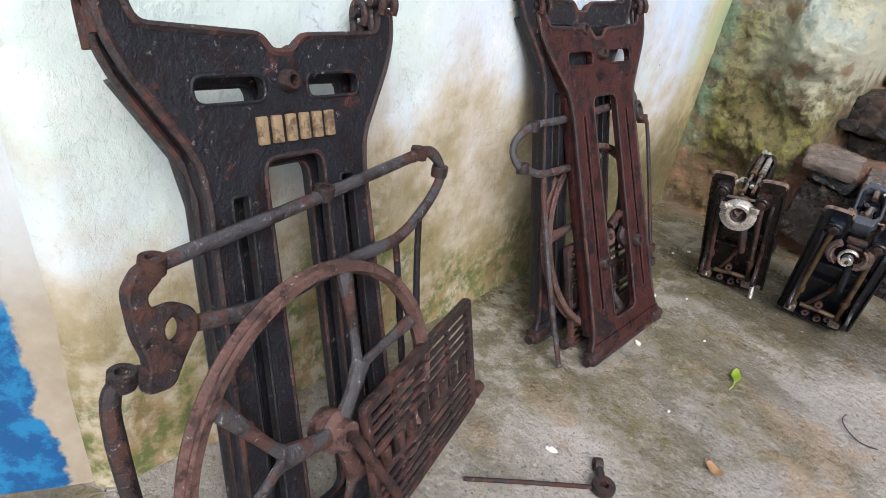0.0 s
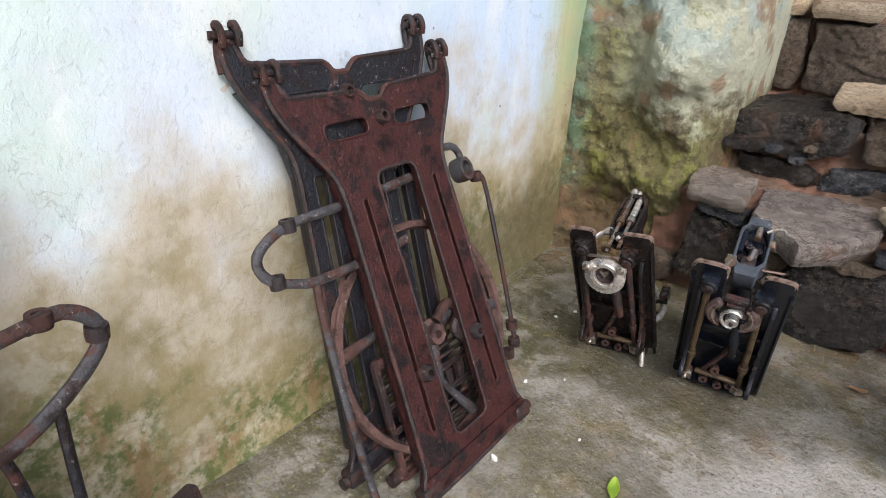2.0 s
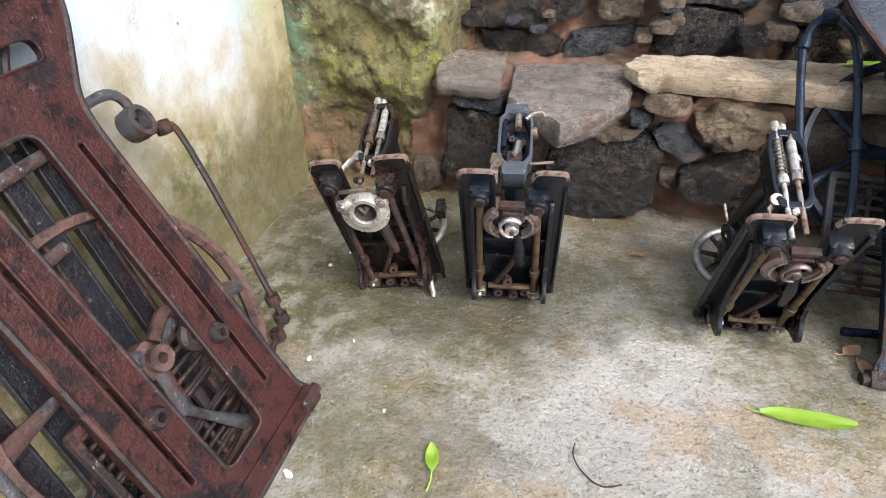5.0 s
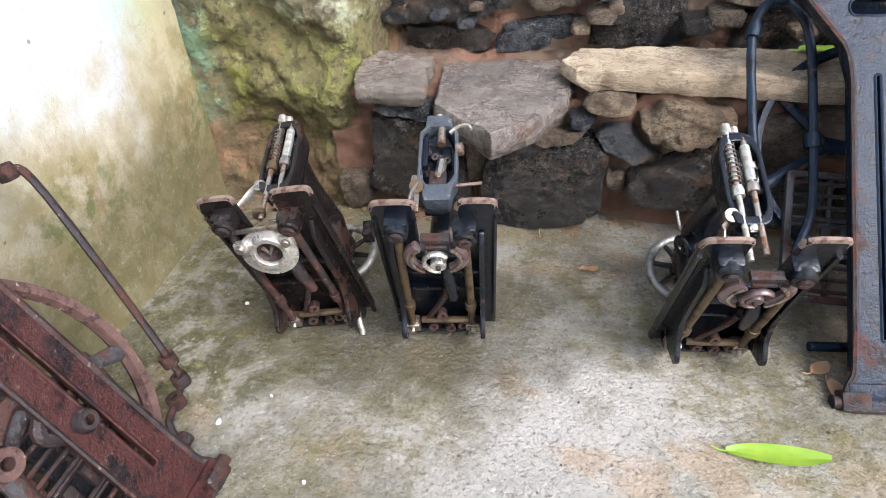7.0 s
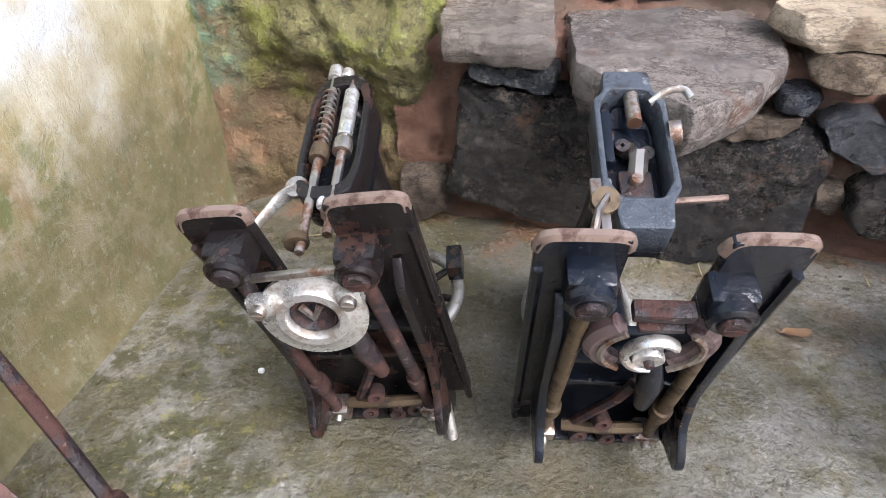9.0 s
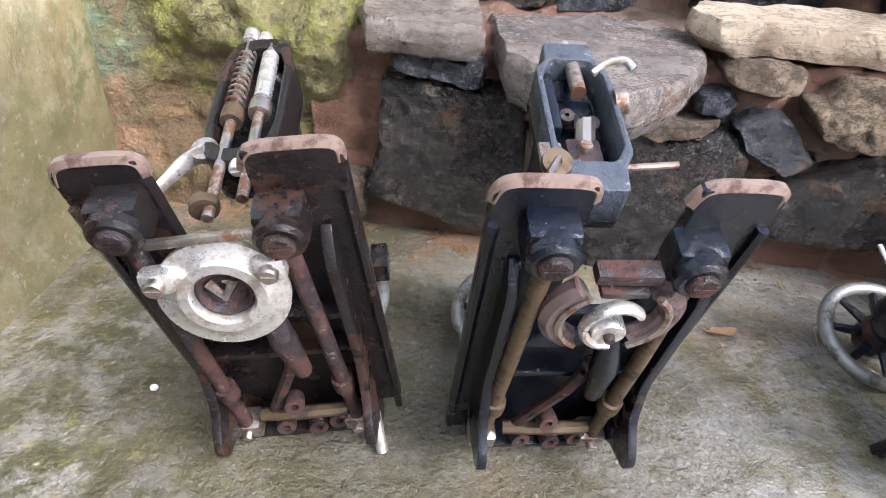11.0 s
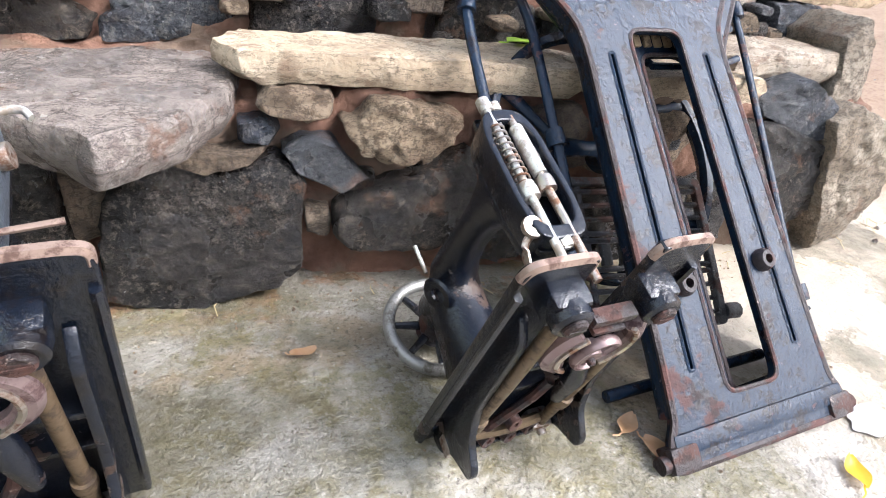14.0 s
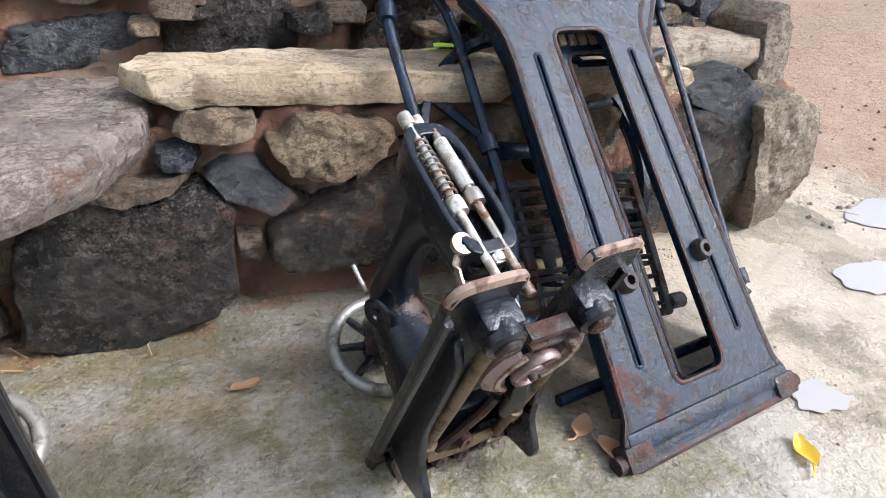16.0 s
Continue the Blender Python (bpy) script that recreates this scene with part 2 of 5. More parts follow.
def moss_mat():
    k = Mat("mossy_plastered_rock", "World")
    n1, n2, n3 = k.noise(4.5, 6, 0.65), k.noise(14, 6, 0.7), k.noise(55, 5, 0.7)
    z, x = k.axis(2), k.axis(0)
    col = k.mix(k.ramp(n1, 0.38, 0.6), (0.105, 0.080, 0.040), (0.19, 0.165, 0.065))
    col = k.mix(k.ramp(n2, 0.48, 0.66, 0, 0.8), col, (0.21, 0.215, 0.040))
    col = k.mix(k.ramp(k.noise(30, 6, 0.75), 0.50, 0.66, 0, 0.75), col, (0.055, 0.048, 0.020))
    col = k.mix(k.ramp(n3, 0.62, 0.78, 0, 0.6), col, (0.36, 0.36, 0.15))
    # old lime and blue paint on the bulge
    zz = k.math("ADD", z, k.math("MULTIPLY", k.math("SUBTRACT", n2, 0.5), 0.35))
    lime = k.math("MULTIPLY", k.ramp(zz, 0.40, 0.56), k.ramp(zz, 0.86, 0.72))
    col = k.mix(k.math("MULTIPLY", lime, k.ramp(x, 0.06, 0.24, 0.15, 0.9)), col, (0.56, 0.57, 0.43))
    col = k.mix(k.math("MULTIPLY", k.ramp(k.noise(8, 4), 0.52, 0.62), k.ramp(z, 0.54, 0.70, 0, 0.4)), col, (0.32, 0.46, 0.50))
    col = k.mix(k.math("MULTIPLY", k.ramp(x, 0.07, 0.02), k.ramp(n2, 0.35, 0.6, 0.1, 0.6)), col, (0.18, 0.34, 0.25))
    low = k.math("ADD", z, k.math("MULTIPLY", k.math("SUBTRACT", n1, 0.5), 0.5))
    col = k.mix(k.ramp(low, 0.32, 0.10, 0, 0.85), col, (0.15, 0.095, 0.045))
    col = k.mix(k.ramp(k.noise(6, 5), 0.58, 0.7, 0, 0.7), col, (0.30, 0.17, 0.09))
    return k.finish(col, 0.85, 0, ((k.noise(140, 4, 0.75), 0.8, 0.004), (n3, 1.0, 0.010), (n2, 0.9, 0.022)))


def soil_mat():
    k = Mat("red_mud_joint", "World")
    col = k.mix(k.noise(14, 7, 0.7), (0.12, 0.055, 0.035), (0.34, 0.185, 0.12))
    col = k.mix(k.ramp(k.noise(6, 5), 0.45, 0.65, 0, 0.7), col, (0.17, 0.13, 0.09))
    return k.finish(col, 0.95, 0, ((k.noise(40, 7, 0.75), 1.0, 0.012), (k.noise(110, 4, 0.7), 0.6, 0.004)))


def iron_mat(name, paint, rust, amount, gloss=0.38, rust2=(0.12, 0.05, 0.03), chips=(0.42, 0.40, 0.38), spec=0.36, relief=1.0):
    k = Mat(name)
    n1, n2, n3 = k.noise(9, 6, 0.65), k.noise(34, 6, 0.7), k.noise(150, 4, 0.7)
    mask = k.ramp(k.math("ADD", k.math("MULTIPLY", n1, 0.6), k.math("MULTIPLY", n2, 0.4)), 0.64 - amount * 0.4, 0.70 - amount * 0.4)
    rusty = k.mix(n2, rust2, rust)
    col = k.mix(mask, paint, rusty)
    pit = k.noise(26, 8, 0.78)
    col = k.mix(k.ramp(pit, 0.50, 0.66, 0, 0.85), col, tuple(0.35 * v for v in rust2))
    col = k.mix(k.ramp(k.noise(95, 7, 0.78), 0.66, 0.76, 0, 0.8), col, chips)
    col = k.mix(k.ramp(k.noise(42, 8, 0.75), 0.68, 0.80, 0, 0.30), col, tuple(0.6 * v for v in chips))
    rough = k.math("ADD", k.math("MULTIPLY", mask, 0.38), gloss)
    rough = k.math("ADD", rough, k.math("MULTIPLY", n3, 0.14))
    return k.finish(col, rough, 0.0, ((n2, 0.7 * relief, 0.004), (n3, 0.9 * relief, 0.0016)), spec)


def metal_mat(name, col, col2, rough=0.3, metal=1.0):
    k = Mat(name)
    n = k.noise(45, 6, 0.7)
    c = k.mix(k.ramp(n, 0.45, 0.68), col, col2)
    return k.finish(c, k.ramp(n, 0.35, 0.7, rough, rough + 0.35), metal, ((k.noise(160, 4), 0.35, 0.0006),))


def leaf_mat(name, a, b):
    k = Mat(name)
    return k.finish(k.mix(k.noise(35, 4), a, b), 0.45, 0, ((k.noise(90, 3), 0.3, 0.001),))


M = {
    "wall": wall_paint(), "blue": blue_wall(), "ground": ground_mat(), "moss": moss_mat(), "soil": soil_mat(),
    "dark": stone_mat("dark_basalt", (0.022, 0.021, 0.022), (0.062, 0.053, 0.045), (0.155, 0.130, 0.105), 0.46, 0.012, 60, True),
    "blueish": stone_mat("blue_grey_basalt", (0.050, 0.058, 0.074), (0.090, 0.097, 0.112), (0.17, 0.17, 0.17), 0.42, 0.010, 60, True),
    "tan": stone_mat("pitted_laterite", (0.30, 0.22, 0.15), (0.44, 0.35, 0.25), (0.16, 0.11, 0.07), 0.9, 0.03, 30),
    "light": stone_mat("pale_sandstone_slab", (0.48, 0.38, 0.265), (0.62, 0.52, 0.385), (0.36, 0.27, 0.185), 0.6, 0.007, 26, False, 0.25),
    "slab": stone_mat("grey_pink_slab", (0.21, 0.185, 0.170), (0.32, 0.275, 0.245), (0.17, 0.14, 0.125), 0.38, 0.006, 26, True, 0.28),
    "brown": stone_mat("brown_rock", (0.19, 0.14, 0.10), (0.30, 0.235, 0.17), (0.13, 0.10, 0.07), 0.85, 0.02, 34),
    "pale_brown": stone_mat("pale_brown_rock", (0.34, 0.28, 0.21), (0.46, 0.40, 0.32), (0.22, 0.17, 0.12), 0.8, 0.012, 34),
    "iron_black": iron_mat("worn_black_cast_iron", (0.011, 0.012, 0.016), (0.070, 0.026, 0.020), 0.15, 0.30, (0.028, 0.012, 0.011), (0.24, 0.20, 0.17), 0.32),
    "iron_worn": iron_mat("rubbed_brown_iron_rim", (0.075, 0.042, 0.036), (0.15, 0.085, 0.07), 0.5, 0.36, (0.055, 0.026, 0.022), (0.42, 0.36, 0.31)),
    "iron_red": iron_mat("rust_red_cast_iron", (0.046, 0.0155, 0.014), (0.020, 0.011, 0.011), 0.28, 0.26, (0.012, 0.009, 0.011), (0.18, 0.11, 0.09), 0.22, 1.0),
    "iron_blue": iron_mat("blue_black_wet_cast_iron", (0.006, 0.014, 0.029), (0.055, 0.020, 0.017), 0.14, 0.10, (0.018, 0.009, 0.010), (0.055, 0.060, 0.070), 0.20, 0.6),
    "iron_edge": iron_mat("rubbed_rusty_edge", (0.026, 0.018, 0.018), (0.095, 0.040, 0.032), 0.34, 0.36, (0.035, 0.017, 0.015), (0.32, 0.25, 0.21)),
    "iron_grey": iron_mat("greyed_cast_iron", (0.050, 0.049, 0.053), (0.075, 0.034, 0.027), 0.34, 0.36, (0.045, 0.025, 0.02)),
    "iron_rust": iron_mat("rusted_iron", (0.024, 0.018, 0.019), (0.072, 0.031, 0.023), 0.40, 0.36, (0.028, 0.013, 0.010), (0.26, 0.20, 0.165)),
    "lacquer": iron_mat("black_lacquer", (0.004, 0.006, 0.011), (0.05, 0.028, 0.018), 0.10, 0.06, (0.016, 0.010, 0.008), (0.07, 0.06, 0.05), 0.42, 0.5),
    "lacquer_worn": iron_mat("worn_brown_black_lacquer", (0.012, 0.010, 0.010), (0.045, 0.020, 0.013), 0.28, 0.12, (0.025, 0.012, 0.009), (0.10, 0.07, 0.055), 0.30, 0.5),
    "race": metal_mat("mauve_brown_steel", (0.20, 0.145, 0.14), (0.075, 0.04, 0.038), 0.35, 0.6),
    "steel": metal_mat("dull_steel", (0.62, 0.60, 0.565), (0.34, 0.29, 0.24), 0.27, 0.8),
    "nose": iron_mat("blue_grey_enamel", (0.055, 0.064, 0.078), (0.10, 0.06, 0.04), 0.1, 0.3, (0.03, 0.02, 0.02), (0.3, 0.3, 0.3)),
    "steel_old": metal_mat("rust_spotted_steel", (0.40, 0.36, 0.32), (0.20, 0.11, 0.07), 0.35),
    "bare_edge": metal_mat("rubbed_bare_edge", (0.24, 0.17, 0.135), (0.095, 0.055, 0.042), 0.4, 0.5),
    "brass": metal_mat("tarnished_brass", (0.105, 0.072, 0.040), (0.045, 0.030, 0.020), 0.4, 0.5),
    "rim": metal_mat("grey_wheel_rim", (0.30, 0.29, 0.27), (0.16, 0.14, 0.115), 0.42, 0.6),
    "letter": metal_mat("faded_gold_letters", (0.30, 0.22, 0.13), (0.12, 0.08, 0.05), 0.5, 0.3),
    "leaf": leaf_mat("fresh_leaf", (0.26, 0.48, 0.04), (0.46, 0.60, 0.08)),
    "leaf_yellow": leaf_mat("yellow_leaf", (0.75, 0.52, 0.03), (0.62, 0.42, 0.04)),
    "leaf_dry": leaf_mat("dry_leaf", (0.45, 0.26, 0.12), (0.62, 0.42, 0.26)),
    "chip": leaf_mat("white_chip", (0.80, 0.80, 0.76), (0.66, 0.66, 0.62)),
    "far": stone_mat("weathered_far_plaster", (0.36, 0.31, 0.27), (0.46, 0.41, 0.36), (0.26, 0.20, 0.16), 0.9, 0.01, 12),
    "grass": leaf_mat("dry_straw", (0.50, 0.40, 0.20), (0.36, 0.28, 0.14)),
}
water, _n, _l, _b = material("puddle_water")
_b.inputs["Base Color"].default_value = (0.30, 0.28, 0.27, 1)
_b.inputs["Roughness"].default_value = 0.12
M["water"] = water


# ---------- mesh helpers ----------
def finish_mesh(me, mat, smooth=40):
    me.materials.clear()
    me.materials.append(mat)
    if smooth:
        me.shade_smooth()
        me.set_sharp_from_angle(angle=radians(smooth))
    return me


def part(name, bm, mat, parent=None, label="", smooth=40):
    """One mesh object from a bmesh (or a ready mesh), under a thing or a part."""
    if isinstance(bm, bpy.types.Mesh):
        me = bm
    else:
        bmesh.ops.recalc_face_normals(bm, faces=bm.faces[:])
        me = bpy.data.meshes.new(name)
        bm.to_mesh(me)
        bm.free()
    ob = new(name, finish_mesh(me, M[mat], smooth))
    if parent:
        ob.parent = parent
    return tagged(ob, label)


def thing(name, m, label, category, group=""):
    e = new(name)
    e.empty_display_size = 0.05
    e.matrix_world = m
    return tagged(e, label, category, group)


def axes(o, u, v):
    """A frame from an origin, a direction across and a direction up; its third axis comes out of the face."""
    v = Vector(v).normalized()
    u = Vector(u)
    u = (u - v * u.dot(v)).normalized()
    n = u.cross(v)
    m = Matrix((u, v, n)).transposed().to_4x4()
    m.translation = o
    return m


def add_box(bm, lo, hi, bevel=0.0, m=None):
    c = [(a + b) / 2 for a, b in zip(lo, hi)]
    s = [abs(b - a) for a, b in zip(lo, hi)]
    mat = Matrix.Translation(c) @ Matrix.Diagonal((*s, 1))
    r = bmesh.ops.create_cube(bm, size=1, matrix=(m @ mat) if m else mat)
    if bevel:
        es = list({e for v in r["verts"] for e in v.link_edges})
        bmesh.ops.bevel(bm, geom=es, offset=bevel, segments=2, affect="EDGES", profile=0.6)
    return bm


def smooth_path(pts, closed=False, k=5):
    """Catmull-Rom through the points."""
    p = [Vector(q) for q in pts]
    n = len(p)
    out = []
    for i in range(n if closed else n - 1):
        if closed:
            a, b, c, d = p[i - 1], p[i], p[(i + 1) % n], p[(i + 2) % n]
        else:
            a, b, c, d = p[max(i - 1, 0)], p[i], p[i + 1], p[min(i + 2, n - 1)]
        for s in range(k):
            t = s / k
            out.append(0.5 * ((2 * b) + (c - a) * t + (2 * a - 5 * b + 4 * c - d) * t * t + (3 * b - a - 3 * c + d) * t ** 3))
    if not closed:
        out.append(p[-1])
    return out


def add_tube(bm, pts, r, closed=False, sides=8, flat=1.0, up=(0, 0, 1), radii=None, wob=0.0):
    """A rod along the points: r across, r * flat the other way."""
    p = [Vector(q) for q in pts]
    n = len(p)
    rings = []
    rnd = random.Random(n * 7 + int(r * 1e5))
    for i, q in enumerate(p):
        if closed:
            t = p[(i + 1) % n] - p[i - 1]
        else:
            t = p[min(i + 1, n - 1)] - p[max(i - 1, 0)]
        t.normalize()
        a = Vector(up)
        if abs(a.dot(t)) > 0.95:
            a = Vector((1, 0, 0)) if abs(t.x) < 0.9 else Vector((0, 1, 0))
        a = (a - t * a.dot(t)).normalized()
        b = t.cross(a)
        rr = (radii[i] if radii else r) * (1 + wob * rnd.uniform(-1, 1))
        rings.append([bm.verts.new(q + b * math.cos(w) * rr + a * math.sin(w) * rr * flat)
                      for w in (2 * math.pi * (j + 0.5) / sides for j in range(sides))])
    for i in range(n if closed else n - 1):
        x, y = rings[i], rings[(i + 1) % n]
        for j in range(sides):
            bm.faces.new((x[j], x[(j + 1) % sides], y[(j + 1) % sides], y[j]))
    if not closed:
        bm.faces.new(rings[0][::-1]), bm.faces.new(rings[-1])
    return bm


def tube(pts, r, **k):
    return add_tube(bmesh.new(), pts, r, **k)


def rod(a, b, r, sides=12):
    return tube([a, b], r, sides=sides)


def add_lathe(bm, profile, m, sides=24, closed=False):
    """Profile of (radius, height) turned round local z of m."""
    rings = []
    for r, h in profile:
        rings.append([bm.verts.new(m @ Vector((r * math.cos(w), r * math.sin(w), h))) for w in (2 * math.pi * j / sides for j in range(sides))])
    k = len(rings)
    for i in range(k if closed else k - 1):
        x, y = rings[i], rings[(i + 1) % k]
        for j in range(sides):
            bm.faces.new((x[j], x[(j + 1) % sides], y[(j + 1) % sides], y[j]))
    if not closed:
        bm.faces.new(rings[0][::-1]), bm.faces.new(rings[-1])
    return bm


def rounded(pts, r, k=4):
    """Fillet the corners of a polygon (2D); r may be one number or one for each corner."""
    n = len(pts)
    out = []
    for i in range(n):
        p, a, b = Vector(pts[i]), Vector(pts[i - 1]), Vector(pts[(i + 1) % n])
        rr = r[i] if isinstance(r, (list, tuple)) else r
        d1, d2 = (a - p), (b - p)
        t = min(rr, d1.length * 0.49, d2.length * 0.49)
        if t < 1e-4:
            out.append(p)
            continue
        s, e = p + d1.normalized() * t, p + d2.normalized() * t
        for j in range(k + 1):
            w = j / k
            out.append((1 - w) ** 2 * s + 2 * w * (1 - w) * p + w * w * e)
    return out


def plate(outline, holes, half, bevel=0.002, z=0.0):
    """A flat casting with openings right through it, centred on height z."""
    c = bpy.data.curves.new("plate", "CURVE")
    c.dimensions, c.fill_mode = "2D", "BOTH"
    c.extrude, c.bevel_depth, c.bevel_resolution = half - bevel, bevel, 1
    c.offset = -bevel
    for ring in (outline, *holes):
        s = c.splines.new("POLY")
        s.points.add(len(ring) - 1)
        for q, v in zip(s.points, ring):
            q.co = (v[0], v[1], 0, 1)
        s.use_cyclic_u = True
    ob = new("plate", c)
    dg = bpy.context.evaluated_depsgraph_get()
    me = bpy.data.meshes.new_from_object(ob.evaluated_get(dg))
    bpy.data.objects.remove(ob)
    bpy.data.curves.remove(c)
    if z:
        me.transform(Matrix.Translation((0, 0, z)))
    return me


def rim(ring, z, r, flat=0.8):
    return tube([(p[0], p[1], z) for p in ring], r, closed=True, sides=6, flat=flat)


# ---------- ground and walls ----------
def ground_height(x, y):
    """Level yard, a red bank rising east of the stone wall, soft unevenness."""
    s = max(0.0, min(1.0, (x - 2.1) / 2.6)) * max(0.0, min(1.0, (y - 1.2) / 1.6))
    far = max(0.0, 1 - max(abs(x - 1), abs(y - 1)) / 9)
    return 0.42 * s * s * (3 - 2 * s) + 0.02 * s * noise.noise((x * 5, y * 5, 0)) - 0.0015 * far + 0.0015 * far * noise.noise((x * 4, y * 4, 3))


def spread(fine, reach):
    """Coordinates: even steps in the near span, then growing steps out to the horizon."""
    lo, hi, step = fine
    xs = [lo + step * i for i in range(int((hi - lo) / step) + 1)]
    d = step
    while xs[-1] < reach:
        d *= 1.6
        xs.append(xs[-1] + d)
    d = step
    while xs[0] > -reach:
        d *= 1.6
        xs.insert(0, xs[0] - d)
    return xs


bm = bmesh.new()
gx, gy = spread((-0.3, 5.0, 0.08), 900), spread((-0.4, 4.6, 0.08), 900)
grid = [[bm.verts.new((x, y, ground_height(x, y))) for x in gx] for y in gy]
for j in range(len(gy) - 1):
    for i in range(len(gx) - 1):
        bm.faces.new((grid[j][i], grid[j][i + 1], grid[j + 1][i + 1], grid[j + 1][i]))
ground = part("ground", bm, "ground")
tagged(ground, "wet mossy concrete yard turning to red earth", "ground", kind="structure")


def sheet(nu, nv, fn, thick):
    """A closed slab: front from fn(s, t), back pushed by the vector thick."""
    b = bmesh.new()
    f = [[b.verts.new(fn(i / nu, j / nv)) for i in range(nu + 1)] for j in range(nv + 1)]
    for j in range(nv):
        for i in range(nu):
            b.faces.new((f[j][i], f[j][i + 1], f[j + 1][i + 1], f[j + 1][i]))
    edge = f[0][:] + [r[-1] for r in f[1:]] + f[-1][-2::-1] + [r[0] for r in f[-2:0:-1]]
    back = [b.verts.new(v.co + Vector(thick)) for v in edge]
    k = len(edge)
    for i in range(k):
        b.faces.new((edge[i], edge[(i + 1) % k], back[(i + 1) % k], back[i]))
    b.faces.new(back)
    return b


def wall_face(s, t):
    y, z = -0.005 + 2.005 * s, -0.03 + 2.6 * t
    w = 0.006 * noise.noise((y * 2.2, z * 2.2, 0)) + 0.0022 * noise.noise((y * 14, z * 14, 5))
    round_end = 0.03 * max(0, 1 - s / 0.02) ** 2
    foot = 0.02 * max(0, 1 - z / 0.05) * (0.6 + 0.6 * noise.noise((y * 7, 0, 9)))
    return (w - round_end + max(0, foot), y, z)


wall_w = part("wall_west", sheet(150, 150, wall_face, (-0.22, 0, 0)), "wall", smooth=60)
tagged(wall_w, "pale mint limewashed plaster wall, flaking and mossy at its foot", "wall", kind="structure")


def jamb_face(s, t):
    a = Vector((-0.03, -0.008)).lerp(Vector((-0.62, -1.05)), s)
    z = -0.03 + 2.6 * t
    return (a.x + 0.006 * noise.noise((a.x * 9, z * 4, 2)), a.y, z)


jamb = part("wall_jamb", sheet(24, 80, jamb_face, (0.02, 0.2, 0)), "blue", smooth=60)
tagged(jamb, "splayed wall end, beige above chipped bright blue paint", "wall", kind="structure")


def moss_face(s, t):
    x, z = -0.03 + 0.44 * s, -0.03 + 1.5 * t
    y = 1.955 - 0.03 * math.exp(-((x - 0.0) / 0.05) ** 2)
    y -= 0.085 * math.exp(-((x - 0.27) / 0.085) ** 2 - ((z - 0.62) / 0.11) ** 2)
    y -= 0.05 * math.exp(-((x - 0.31) / 0.07) ** 2 - ((z - 0.24) / 0.10) ** 2)
    y += 0.17 * max(0.0, (x - 0.335) / 0.075) ** 2
    y -= 0.03 * max(0.0, 1 - z / 0.12)
    y += 0.16 * max(0.0, z - 0.72)
    k = 0.036 * noise.noise((x * 9, z * 9, 1)) + 0.016 * noise.noise((x * 24, z * 24, 4)) + 0.007 * noise.noise((x * 60, z * 60, 7))
    return (x, y + k * min(1, x / 0.06 + 0.25), z)


moss = part("wall_moss_corner", sheet(90, 200, moss_face, (0, 0.5, 0)), "moss", smooth=70)
tagged(moss, "lumpy plastered rock with moss and old lime paint", "wall", kind="structure")


# stone retaining wall: stepped courses of rough stones bedded in red mud
def bank(x, z):
    """Depth (y) of the mud bed behind the stones."""
    steps = ((0.30, 1.935), (0.47, 2.10), (0.62, 2.24), (9, 2.42)) if x < 0.78 else ((0.30, 1.935), (0.50, 2.10), (9, 2.4))
    for top, y in steps:
        if z < top:
            return y


def bed_face(s, t):
    x = 0.30 + 1.72 * s
    run = 2.2 * t
    pts = [(1.945, -0.04), (1.935, 0.29), (2.16, 0.30), (2.20, 0.44), (2.47, 0.465), (2.51, 0.68), (2.68, 0.72), (2.76, 0.95), (3.2, 1.35)]
    if x > 0.95:
        pts = [(1.945, -0.04), (1.935, 0.30), (2.17, 0.315), (2.19, 0.44), (2.34, 0.47), (2.60, 0.53), (2.80, 0.60), (3.00, 0.64), (3.3, 0.68)]
    d = run / 2.2 * (len(pts) - 1)
    i = min(int(d), len(pts) - 2)
    w = d - i
    y, z = (pts[i][0] * (1 - w) + pts[i + 1][0] * w, pts[i][1] * (1 - w) + pts[i + 1][1] * w)
    k = 0.020 * noise.noise((x * 11, y * 11, z * 11)) + 0.012 * noise.noise((x * 30, y * 30, z * 30)) + 0.007 * noise.noise((x * 70, y * 70, z * 70))
    return (x, y - 0.014 - k + (0.25 * max(0, x - 1.97)), z + k * 0.8)


stone_wall = part("wall_stone", sheet(240, 260, bed_face, (0, 1.0, -0.5)), "soil", smooth=70)
tagged(stone_wall, "stepped wall of rough stones bedded in red mud", "wall", kind="structure")


